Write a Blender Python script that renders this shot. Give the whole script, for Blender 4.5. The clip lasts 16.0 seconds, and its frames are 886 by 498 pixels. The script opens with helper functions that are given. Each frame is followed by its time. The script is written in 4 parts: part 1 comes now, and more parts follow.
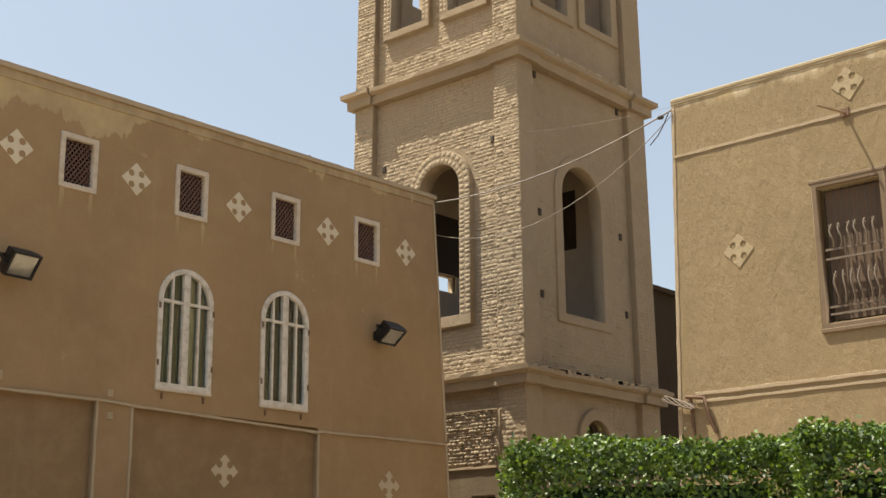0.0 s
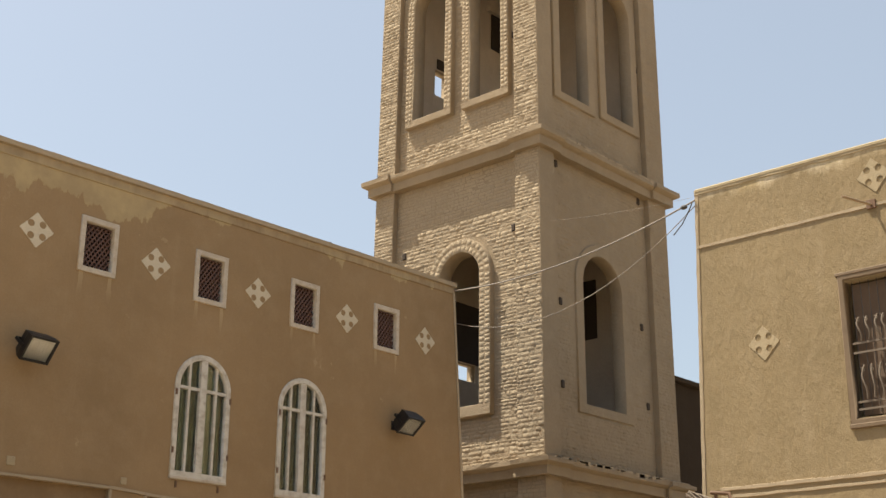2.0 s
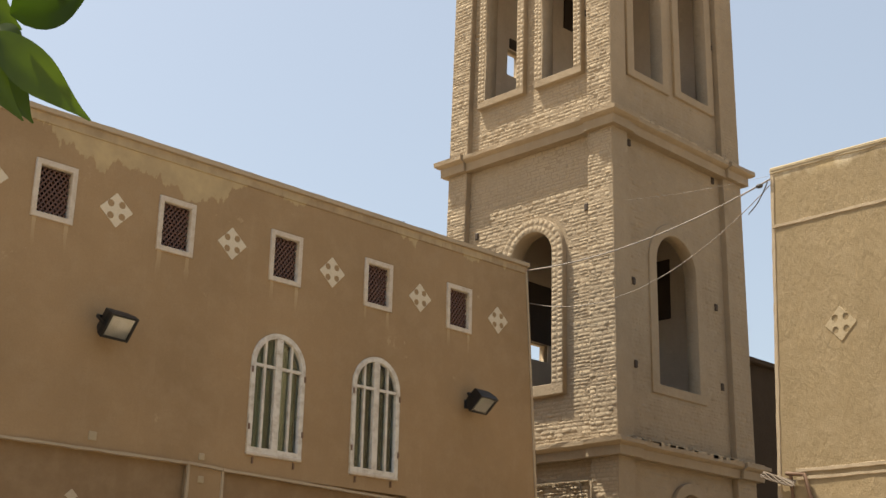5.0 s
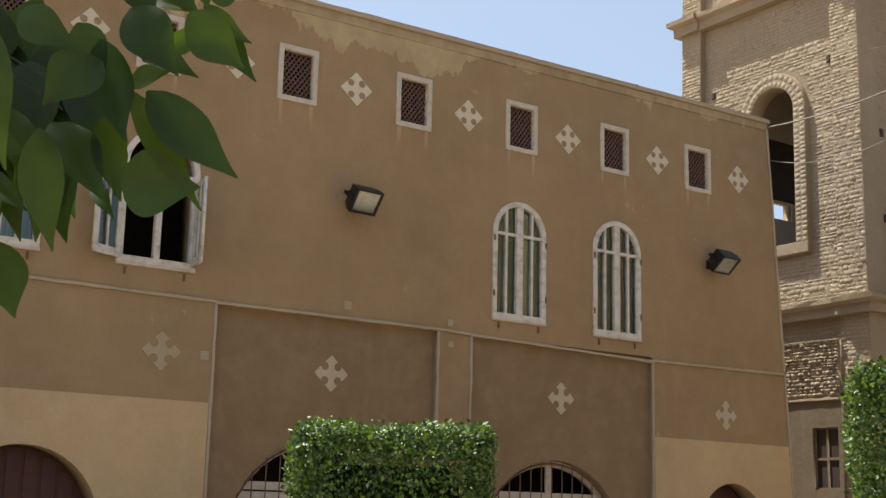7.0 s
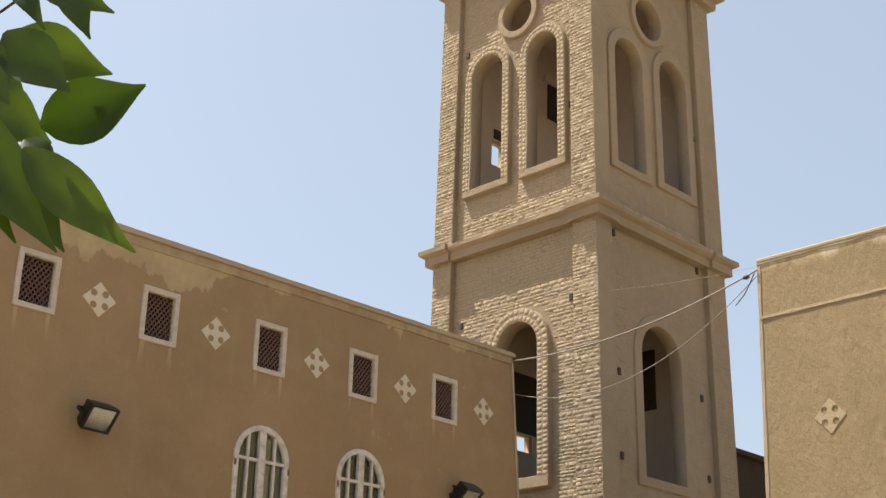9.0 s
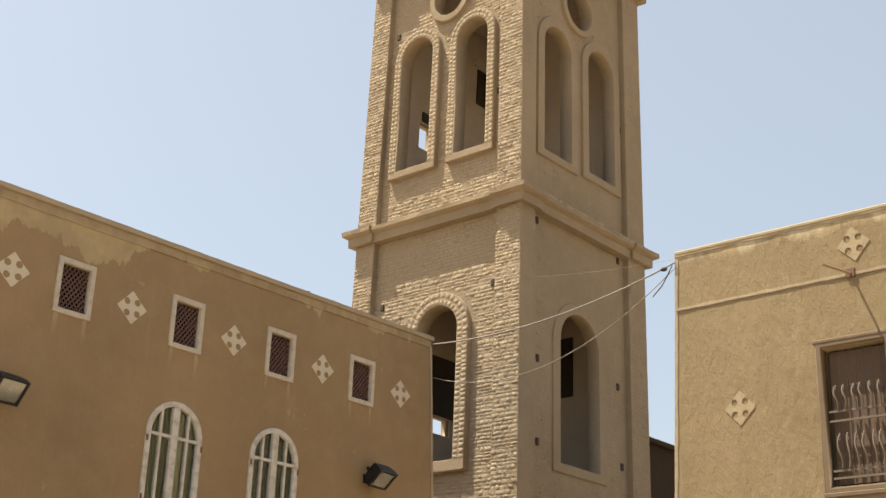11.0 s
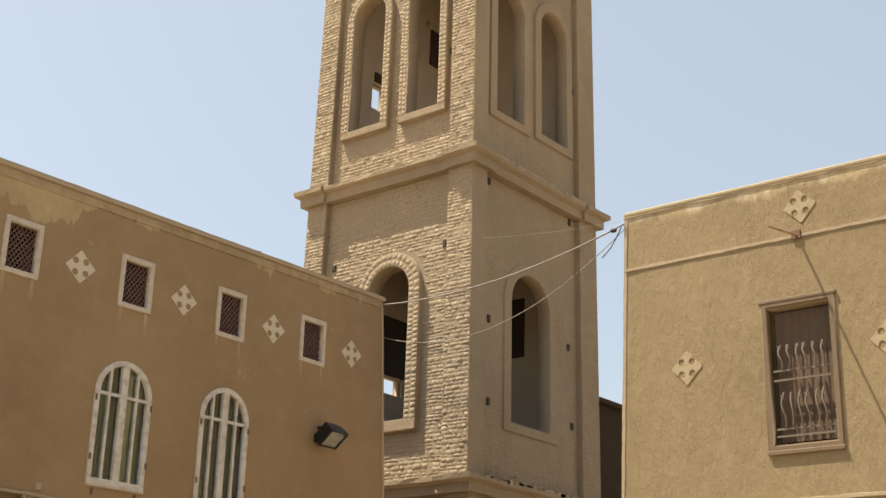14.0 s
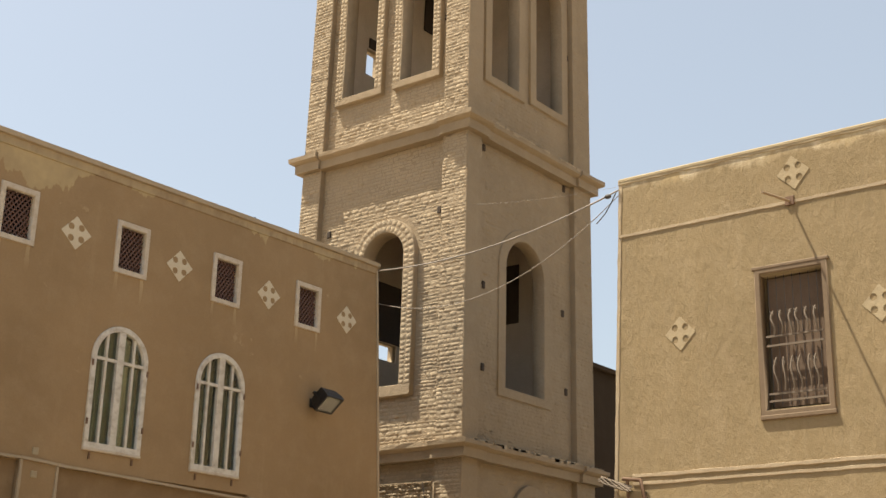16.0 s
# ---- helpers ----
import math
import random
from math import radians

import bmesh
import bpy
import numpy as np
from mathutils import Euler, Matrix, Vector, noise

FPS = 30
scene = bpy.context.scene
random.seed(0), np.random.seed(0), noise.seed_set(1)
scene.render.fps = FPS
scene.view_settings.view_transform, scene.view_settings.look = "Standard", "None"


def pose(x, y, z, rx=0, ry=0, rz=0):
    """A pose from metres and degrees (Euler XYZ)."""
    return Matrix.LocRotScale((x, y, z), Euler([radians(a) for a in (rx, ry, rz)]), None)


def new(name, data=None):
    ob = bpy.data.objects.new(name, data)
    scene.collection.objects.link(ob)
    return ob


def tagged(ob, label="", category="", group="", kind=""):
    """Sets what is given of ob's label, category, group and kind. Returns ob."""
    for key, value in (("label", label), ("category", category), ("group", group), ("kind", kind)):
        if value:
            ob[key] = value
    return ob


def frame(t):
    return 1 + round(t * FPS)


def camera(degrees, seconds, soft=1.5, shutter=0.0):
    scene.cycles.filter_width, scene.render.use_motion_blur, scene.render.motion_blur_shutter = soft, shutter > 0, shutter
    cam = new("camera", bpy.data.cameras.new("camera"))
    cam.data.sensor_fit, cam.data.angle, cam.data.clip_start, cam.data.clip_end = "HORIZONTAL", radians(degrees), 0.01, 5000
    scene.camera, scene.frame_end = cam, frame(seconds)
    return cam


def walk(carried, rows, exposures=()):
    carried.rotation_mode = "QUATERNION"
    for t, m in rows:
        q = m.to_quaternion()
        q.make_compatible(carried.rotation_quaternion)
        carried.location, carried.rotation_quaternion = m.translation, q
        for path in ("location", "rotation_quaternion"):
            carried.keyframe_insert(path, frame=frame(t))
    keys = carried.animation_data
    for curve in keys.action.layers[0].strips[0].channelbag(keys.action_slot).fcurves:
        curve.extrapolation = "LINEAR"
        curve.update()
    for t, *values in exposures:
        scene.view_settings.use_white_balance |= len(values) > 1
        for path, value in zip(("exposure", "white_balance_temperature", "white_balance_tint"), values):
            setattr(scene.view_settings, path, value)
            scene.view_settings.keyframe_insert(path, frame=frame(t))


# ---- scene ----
# camera: a hand-held pan from one standing place
cam = camera(37.65, 16.0, soft=1.5)
PATH = [
    (0, pose(-0.069, -0.111, 1.555, 104.76, 0.54, -49.10)),
    (0.5, pose(-0.085, -0.141, 1.542, 104.35, -0.05, -47.78)),
    (1, pose(-0.011, -0.055, 1.568, 105.44, -0.20, -46.43)),
    (1.5, pose(0.010, -0.023, 1.598, 106.01, -0.48, -47.41)),
    (2, pose(0.036, 0.023, 1.614, 108.62, -0.29, -48.50)),
    (2.5, pose(0.007, 0.003, 1.606, 109.08, -0.60, -47.97)),
    (3, pose(0.015, 0.018, 1.609, 109.16, -0.81, -47.81)),
    (3.2, pose(0.012, 0.020, 1.614, 109.20, -0.81, -47.92)),
    (5.3, pose(-0.013, -0.018, 1.572, 106.93, -1.43, -44.02)),
    (5.5, pose(-0.033, -0.041, 1.552, 106.35, -1.54, -42.81)),
    (6, pose(-0.014, 0.034, 1.577, 105.94, -1.77, -40.83)),
    (6.5, pose(-0.032, 0.013, 1.565, 105.34, -1.71, -40.00)),
    (7, pose(-0.133, -0.139, 1.475, 101.78, -1.35, -34.74)),
    (7.5, pose(-0.125, -0.047, 1.496, 101.17, -1.76, -33.87)),
    (8, pose(-0.053, 0.048, 1.576, 105.04, -1.12, -40.35)),
    (8.5, pose(-0.019, 0.079, 1.618, 109.08, -0.82, -43.21)),
    (9, pose(0.018, 0.108, 1.652, 111.60, -1.14, -46.29)),
    (9.5, pose(0.010, 0.082, 1.645, 111.92, -1.55, -48.50)),
    (9.7, pose(0.046, 0.103, 1.672, 111.71, -1.71, -48.76)),
    (11.8, pose(0.071, 0.020, 1.664, 110.30, -1.62, -50.75)),
    (12, pose(0.080, 0.012, 1.669, 110.11, -1.56, -50.89)),
    (12.5, pose(0.062, -0.005, 1.661, 110.01, -1.57, -51.23)),
    (13, pose(0.109, 0.029, 1.675, 110.01, -1.69, -51.71)),
    (13.5, pose(0.085, 0.008, 1.662, 109.54, -1.51, -51.93)),
    (14, pose(0.066, 0.003, 1.643, 109.26, -1.40, -52.03)),
    (14.5, pose(0.040, -0.013, 1.631, 108.78, -1.61, -51.62)),
    (15, pose(0.036, -0.006, 1.627, 108.50, -1.45, -51.49)),
    (15.5, pose(0.036, -0.012, 1.620, 107.84, -1.58, -52.02)),
    (16, pose(0.021, -0.022, 1.612, 107.81, -1.32, -52.27)),
]
EXPOSURES = [(0.0, 1.02, 6950, 6), (3.0, 1.02, 6950, 7), (6.0, 1.04, 6950, 7), (7.2, 1.01, 6150, 7), (8.0, 1.04, 6250, 8), (9.0, 1.09, 6750, 7), (12.0, 1.15, 7200, 7), (16.0, 1.12, 7200, 7)]
walk(cam, PATH, EXPOSURES)

# ---- light ----
SUN_WAY = Vector((-1.0, 1.66, 4.3)).normalized()
world = bpy.data.worlds.new("sky")
scene.world = world
world.use_nodes = True
wn = world.node_tree
sky = wn.nodes.new("ShaderNodeTexSky")
sky.sky_type = "NISHITA"
sky.sun_disc = False
sky.sun_elevation = math.asin(SUN_WAY.z)
sky.sun_rotation = math.atan2(SUN_WAY.x, SUN_WAY.y)
sky.altitude = 50
sky.air_density = 1.0
sky.dust_density = 3.0
sky.ozone_density = 1.0
haze = wn.nodes.new("ShaderNodeMix")  # even summer haze over the clear sky
haze.data_type = "RGBA"
haze.inputs[0].default_value = 0.5
haze.inputs[7].default_value = (2.22, 2.40, 2.64, 1)
wn.links.new(sky.outputs["Color"], haze.inputs[6])
wn.links.new(haze.outputs[2], wn.nodes["Background"].inputs["Color"])
wn.nodes["Background"].inputs["Strength"].default_value = 0.12
sun = new("sun", bpy.data.lights.new("sun", "SUN"))
sun.data.energy = 5.0
sun.data.angle = radians(0.6)
sun.data.color = (1.0, 0.94, 0.84)
sun.rotation_euler = SUN_WAY.to_track_quat("Z", "Y").to_euler()
sun.location = (0, 0, 60)


# ---- materials ----
VENTS = (3.55, 5.38, 7.25, 9.03, 10.88, 12.66, 14.42)  # vents along the hall


def node(nt, kind, **values):
    n = nt.nodes.new(kind)
    for k, v in values.items():
        n.inputs[k.replace("_", " ")].default_value = v
    return n


def base_material(name, rough=0.9, spec=0.25):
    m = bpy.data.materials.new(name)
    m.use_nodes = True
    b = m.node_tree.nodes["Principled BSDF"]
    b.inputs["Roughness"].default_value = rough
    b.inputs["Specular IOR Level"].default_value = spec
    return m, m.node_tree, b


def place_of(nt, sx=1.0, sy=1.0, sz=1.0):
    geo = nt.nodes.new("ShaderNodeNewGeometry")
    mp = nt.nodes.new("ShaderNodeMapping")
    mp.inputs["Scale"].default_value = (sx, sy, sz)
    nt.links.new(geo.outputs["Position"], mp.inputs["Vector"])
    return mp.outputs["Vector"]


def noise_of(nt, vec, scale, detail=4.0, rough=0.6):
    n = node(nt, "ShaderNodeTexNoise", Scale=scale, Detail=detail, Roughness=rough)
    nt.links.new(vec, n.inputs["Vector"])
    return n.outputs["Fac"]


def ramp(nt, fac, lo, hi, c0, c1):
    r = nt.nodes.new("ShaderNodeValToRGB")
    r.color_ramp.elements[0].position, r.color_ramp.elements[1].position = lo, hi
    r.color_ramp.elements[0].color, r.color_ramp.elements[1].color = (*c0, 1), (*c1, 1)
    nt.links.new(fac, r.inputs["Fac"])
    return r.outputs["Color"]


def mix(nt, kind, fac, a, b):
    n = nt.nodes.new("ShaderNodeMix")
    n.data_type, n.blend_type = "RGBA", kind
    for value, sock in ((fac, n.inputs[0]), (a, n.inputs[6]), (b, n.inputs[7])):
        if isinstance(value, (int, float)):
            sock.default_value = value
        elif isinstance(value, tuple):
            sock.default_value = (*value, 1)
        else:
            nt.links.new(value, sock)
    return n.outputs[2]


def calc(nt, op, a, b=0.0, c=0.0):
    n = nt.nodes.new("ShaderNodeMath")
    n.operation = op
    for v, s in zip((a, b, c), n.inputs):
        if isinstance(v, (int, float)):
            s.default_value = v
        else:
            nt.links.new(v, s)
    return n.outputs[0]


def relief(nt, bsdf, *layers):
    """layers: (height, strength, distance)"""
    last = None
    for h, s, d in layers:
        b = node(nt, "ShaderNodeBump", Strength=s, Distance=d)
        nt.links.new(h, b.inputs["Height"])
        if last:
            nt.links.new(last, b.inputs["Normal"])
        last = b.outputs["Normal"]
    nt.links.new(last, bsdf.inputs["Normal"])


def plaster(name, col, pale, peel=None, grain=0.35, coarse=0.25, streaks=0.25, coarse_scale=9.0, eaves=False, comb=1.0):
    """Painted render. peel: (height, spread, colour): where the paint has come off along the top of a wall."""
    m, nt, b = base_material(name, 0.93, 0.15)
    v = place_of(nt)
    blotch = noise_of(nt, v, 0.45, 5, 0.65)
    mid = noise_of(nt, v, 3.2, 5, 0.65)
    fine = noise_of(nt, v, 42, 3, 0.7)
    rough = noise_of(nt, place_of(nt, 1, 1, comb), coarse_scale, 5, 0.65)
    run = noise_of(nt, place_of(nt, 5.0, 5.0, 0.35), 1.0, 4, 0.6)
    dark = tuple(c * 0.80 for c in col)
    c = ramp(nt, blotch, 0.32, 0.70, dark, col)
    c = mix(nt, "MIX", ramp(nt, mid, 0.45, 0.85, (0, 0, 0), (0.35, 0.35, 0.35)), c, pale)
    c = mix(nt, "MIX", ramp(nt, run, 0.58, 0.80, (0, 0, 0), (streaks,) * 3), c, pale)
    c = mix(nt, "MULTIPLY", 0.5, c, ramp(nt, fine, 0.25, 0.75, (0.78, 0.78, 0.78), (1.0, 1.0, 1.0)))
    scuff = noise_of(nt, v, 1.7, 8, 0.72)
    c = mix(nt, "MIX", ramp(nt, scuff, 0.655, 0.69, (0, 0, 0), (0.45, 0.45, 0.45)), c, pale)
    if eaves:
        sep = nt.nodes.new("ShaderNodeSeparateXYZ")
        nt.links.new(place_of(nt), sep.inputs[0])
        px, pz = sep.outputs[0], sep.outputs[2]
        # pale runs below the lower corners of each vent
        near = None
        for xv in VENTS:
            d = calc(nt, "ABSOLUTE", calc(nt, "SUBTRACT", calc(nt, "ABSOLUTE", calc(nt, "SUBTRACT", px, xv)), 0.225))
            near = d if near is None else calc(nt, "MINIMUM", near, d)
        ragged = noise_of(nt, place_of(nt, 14.0, 14.0, 1.2), 1.0, 3, 0.6)
        run_w = calc(nt, "MULTIPLY", calc(nt, "SUBTRACT", ragged, 0.30), 0.13)
        inside = calc(nt, "MULTIPLY", calc(nt, "LESS_THAN", near, run_w), calc(nt, "LESS_THAN", pz, 6.645))
        length = calc(nt, "ADD", 6.10, calc(nt, "MULTIPLY", noise_of(nt, place_of(nt, 3.1, 3.1, 0.0), 1.0, 2, 0.5), 0.45))
        fade = calc(nt, "MINIMUM", calc(nt, "MAXIMUM", calc(nt, "DIVIDE", calc(nt, "SUBTRACT", pz, length), 0.35), 0.0), 1.0)
        c = mix(nt, "MIX", calc(nt, "MULTIPLY", calc(nt, "MULTIPLY", inside, fade), 0.6), c, (0.47, 0.36, 0.22))
        # ochre undercoat where the brown paint has come away below the coping band
        down = calc(nt, "SUBTRACT", pz, calc(nt, "MULTIPLY_ADD", px, 0.01084, 7.956))
        wide = noise_of(nt, place_of(nt, 0.75, 0.75, 0.3), 1.0, 2, 0.5)
        small = noise_of(nt, place_of(nt, 4.2, 4.2, 1.4), 1.0, 5, 0.65)
        hang = calc(nt, "ADD", calc(nt, "MULTIPLY", calc(nt, "SUBTRACT", wide, 0.45), 2.0), calc(nt, "MULTIPLY", calc(nt, "SUBTRACT", small, 0.5), 0.75))
        gone = ramp(nt, calc(nt, "ADD", calc(nt, "ADD", down, 0.17), hang), 0.0, 0.035, (0, 0, 0), (0.85, 0.85, 0.85))
        c = mix(nt, "MIX", gone, c, ramp(nt, mid, 0.35, 0.65, (0.37, 0.28, 0.16), (0.46, 0.35, 0.19)))
        c = mix(nt, "MIX", ramp(nt, calc(nt, "ADD", down, 0.165), 0.0, 0.01, (0, 0, 0), (0.75, 0.75, 0.75)), c, ramp(nt, small, 0.35, 0.65, (0.30, 0.225, 0.145), (0.42, 0.32, 0.20)))
    if peel:
        z = nt.nodes.new("ShaderNodeSeparateXYZ")
        nt.links.new(place_of(nt), z.inputs[0])
        edge = noise_of(nt, place_of(nt, 1.3, 1.3, 0.5), 1.0, 6, 0.7)
        over = calc(nt, "SUBTRACT", calc(nt, "ADD", z.outputs[2], calc(nt, "MULTIPLY", edge, peel[1])), peel[0] + peel[1] * 0.5)
        mask = ramp(nt, over, 0.0, 0.14, (0, 0, 0), (0.9, 0.9, 0.9))
        patch = noise_of(nt, v, 2.4, 5, 0.7)
        c = mix(nt, "MIX", mask, c, ramp(nt, patch, 0.4, 0.6, peel[2], peel[3]))
    nt.links.new(c, b.inputs["Base Color"])
    relief(nt, b, (rough, coarse, 0.03), (fine, grain, 0.008))
    return m


def painted(name, col, dirt, rough=0.55, chips=0.5):
    m, nt, b = base_material(name, rough, 0.35)
    v = place_of(nt)
    c = mix(nt, "MIX", ramp(nt, noise_of(nt, v, 9, 6, 0.7), 0.45, 0.75, (0, 0, 0), (chips,) * 3), col, dirt)
    c = mix(nt, "MULTIPLY", 0.5, c, ramp(nt, noise_of(nt, v, 60, 3), 0.3, 0.7, (0.8, 0.8, 0.8), (1, 1, 1)))
    nt.links.new(c, b.inputs["Base Color"])
    relief(nt, b, (noise_of(nt, v, 50, 4), 0.2, 0.005))
    return m


def stone_material(name, col, dark):
    m, nt, b = base_material(name, 0.95, 0.15)
    v = place_of(nt)
    geo = nt.nodes.new("ShaderNodeNewGeometry")
    oi = nt.nodes.new("ShaderNodeObjectInfo")
    vary = calc(nt, "FRACT", calc(nt, "ADD", geo.outputs["Random Per Island"], oi.outputs["Random"]))
    c = ramp(nt, vary, 0.0, 1.0, dark, col)
    c = mix(nt, "MULTIPLY", 0.7, c, ramp(nt, noise_of(nt, v, 0.5, 5, 0.65), 0.3, 0.7, (0.75, 0.75, 0.75), (1.0, 1.0, 1.0)))
    c = mix(nt, "MULTIPLY", 0.6, c, ramp(nt, noise_of(nt, v, 25, 4), 0.3, 0.7, (0.75, 0.75, 0.75), (1, 1, 1)))
    nt.links.new(c, b.inputs["Base Color"])
    relief(nt, b, (noise_of(nt, v, 28, 4), 0.6, 0.02), (noise_of(nt, v, 90, 2), 0.3, 0.006))
    return m


def leaf_material(name, dark, light, clear=0.45, rough=0.35, new_growth=None):
    m, nt, b = base_material(name, rough, 0.3)
    geo = nt.nodes.new("ShaderNodeNewGeometry")
    oi = nt.nodes.new("ShaderNodeObjectInfo")
    vary = calc(nt, "FRACT", calc(nt, "ADD", geo.outputs["Random Per Island"], oi.outputs["Random"]))
    c = ramp(nt, vary, 0.0, 1.0, dark, light)
    v = place_of(nt)
    c = mix(nt, "MULTIPLY", 0.6, c, ramp(nt, noise_of(nt, v, 60, 3), 0.3, 0.7, (0.75, 0.75, 0.75), (1, 1, 1)))
    nt.links.new(c, b.inputs["Base Color"])
    t = nt.nodes.new("ShaderNodeBsdfTranslucent")
    warm = mix(nt, "MULTIPLY", 1.0, c, (3.9, 3.7, 0.9))
    nt.links.new(warm, t.inputs["Color"])
    mx = nt.nodes.new("ShaderNodeMixShader")
    mx.inputs[0].default_value = clear
    out = nt.nodes["Material Output"]
    nt.links.new(b.outputs[0], mx.inputs[1])
    nt.links.new(t.outputs[0], mx.inputs[2])
    nt.links.new(mx.outputs[0], out.inputs["Surface"])
    return m


def glass_material(name, tint, gloss):
    m = bpy.data.materials.new(name)
    m.use_nodes = True
    nt = m.node_tree
    nt.nodes.remove(nt.nodes["Principled BSDF"])
    clear = nt.nodes.new("ShaderNodeBsdfTransparent")
    clear.inputs[0].default_value = (*tint, 1)
    shine = nt.nodes.new("ShaderNodeBsdfGlossy")
    shine.inputs["Roughness"].default_value = 0.06
    mx = nt.nodes.new("ShaderNodeMixShader")
    lw = nt.nodes.new("ShaderNodeFresnel")
    lw.inputs[0].default_value = 1.5
    nt.links.new(calc(nt, "MULTIPLY_ADD", lw.outputs[0], 0.9, gloss), mx.inputs[0])
    nt.links.new(clear.outputs[0], mx.inputs[1])
    nt.links.new(shine.outputs[0], mx.inputs[2])
    nt.links.new(mx.outputs[0], nt.nodes["Material Output"].inputs["Surface"])
    return m


BROWN = (0.332, 0.222, 0.121)
M_HALL = plaster("brown_render", BROWN, (0.42, 0.31, 0.19), grain=0.2, coarse=0.12, streaks=0.22, eaves=True)
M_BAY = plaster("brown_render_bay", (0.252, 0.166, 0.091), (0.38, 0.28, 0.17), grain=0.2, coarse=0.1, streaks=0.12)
M_HOUSE = plaster("ochre_roughcast", (0.300, 0.224, 0.128), (0.39, 0.305, 0.20), peel=(8.00, 0.7, (0.62, 0.52, 0.37), (0.42, 0.32, 0.18)), grain=0.6, coarse=0.58, streaks=0.4, coarse_scale=10.0, comb=0.5)
M_TOWER = plaster("tower_render", (0.328, 0.254, 0.172), (0.40, 0.322, 0.228), grain=0.7, coarse=0.6, streaks=0.2, coarse_scale=11.0)
M_STONE = stone_material("rubble_stone", (0.385, 0.306, 0.213), (0.370, 0.293, 0.202))
# paler than the outside so the tower's interior looks lit
M_INNER = plaster("tower_inside", (0.56, 0.48, 0.39), (0.62, 0.54, 0.45), grain=0.5, coarse=0.4)
M_DADO = plaster("cream_dado_paint", (0.52, 0.37, 0.205), (0.60, 0.47, 0.30), grain=0.2, coarse=0.12, streaks=0.15)
M_EDGE = plaster("pale_edge_render", (0.42, 0.33, 0.225), (0.50, 0.405, 0.285), grain=0.5, coarse=0.4)
M_CROSS_DIM = plaster("weathered_cream_relief", (0.42, 0.335, 0.215), (0.48, 0.39, 0.26), grain=0.5, coarse=0.3, streaks=0.1)
M_CROSS_LOW = plaster("faded_cream_relief", (0.50, 0.41, 0.285), (0.56, 0.46, 0.33), grain=0.4, coarse=0.25, streaks=0.1)
M_CROSS = plaster("cream_relief", (0.63, 0.54, 0.40), (0.70, 0.61, 0.47), grain=0.3, coarse=0.2, streaks=0.1)
M_WHITE = painted("old_white_paint", (0.60, 0.555, 0.485), (0.28, 0.21, 0.14), 0.65, 0.9)
M_VENT = painted("chalky_white_frame", (0.53, 0.455, 0.365), (0.36, 0.265, 0.18), 0.85, 0.7)
M_LATTICE = painted("red_brown_lattice", (0.115, 0.06, 0.045), (0.07, 0.045, 0.035), 0.8)
M_DARKWOOD = painted("dark_wood", (0.05, 0.035, 0.025), (0.03, 0.02, 0.015), 0.8)
M_SHUTTER = painted("dusty_brown_panel", (0.135, 0.09, 0.06), (0.09, 0.06, 0.04), 0.85)
M_WOOD = painted("weathered_brown_wood", (0.172, 0.118, 0.072), (0.10, 0.068, 0.042), 0.75)
M_IRON = painted("black_iron", (0.03, 0.026, 0.024), (0.09, 0.055, 0.035), 0.55)
M_GREYIRON = painted("dusty_grille_paint", (0.165, 0.128, 0.095), (0.12, 0.085, 0.06), 0.8)
M_RUST = painted("rusty_brown_iron", (0.15, 0.085, 0.05), (0.09, 0.05, 0.035), 0.7)
# rust colour lightened to carry the sunlight falling on the pole
M_POLE = painted("sunlit_rust_pole", (0.40, 0.29, 0.19), (0.24, 0.15, 0.09), 0.7)
M_BLACK = painted("black_lamp_housing", (0.013, 0.012, 0.012), (0.04, 0.03, 0.022), 0.5, 0.3)
M_REFLECTOR = painted("lamp_reflector", (0.36, 0.35, 0.33), (0.20, 0.18, 0.15), 0.4, 0.7)
# near-black colour that paints the shade of unlit rooms
M_DARKROOM = painted("painted_room_shade", (0.045, 0.03, 0.022), (0.03, 0.022, 0.016), 0.9)
M_CURTAIN = painted("pale_green_curtain", (0.36, 0.38, 0.30), (0.20, 0.22, 0.16), 0.9, 0.7)
M_DOOR = painted("red_brown_door_paint", (0.075, 0.026, 0.018), (0.04, 0.018, 0.014), 0.6)
M_GLASS = glass_material("window_glass", (0.80, 0.86, 0.80), 0.03)
M_LAMPGLASS = glass_material("lamp_glass", (0.97, 0.97, 0.96), 0.05)
M_GROUND = plaster("sandy_paving", (0.335, 0.265, 0.185), (0.385, 0.31, 0.225), grain=0.4, coarse=0.3)
M_CABLE = painted("pale_dusty_cable", (0.25, 0.215, 0.185), (0.16, 0.135, 0.11), 0.7)
M_DARKCABLE = painted("dark_cable", (0.05, 0.045, 0.04), (0.1, 0.08, 0.06), 0.6)
# link wall render, darkened in colour in place of a missing cast shadow
M_LINK = plaster("shaded_brown_render", (0.165, 0.125, 0.082), (0.24, 0.185, 0.12), grain=0.4, coarse=0.3)
# near-black: the shade on the rear building is put into its colour
M_BACK = plaster("shade_dark_render", (0.045, 0.030, 0.018), (0.065, 0.045, 0.028), grain=0.4, coarse=0.3)
M_HEDGE = leaf_material("hedge_leaves", (0.009, 0.027, 0.006), (0.118, 0.190, 0.032), 0.10, 0.46)
M_HEDGE.node_tree.nodes["Principled BSDF"].inputs["Specular IOR Level"].default_value = 0.42
# near-black and without sheen: paints the shade in the hedge's gaps
M_HEDGECORE = painted("hedge_core_shade", (0.012, 0.02, 0.008), (0.02, 0.016, 0.01), 1.0)
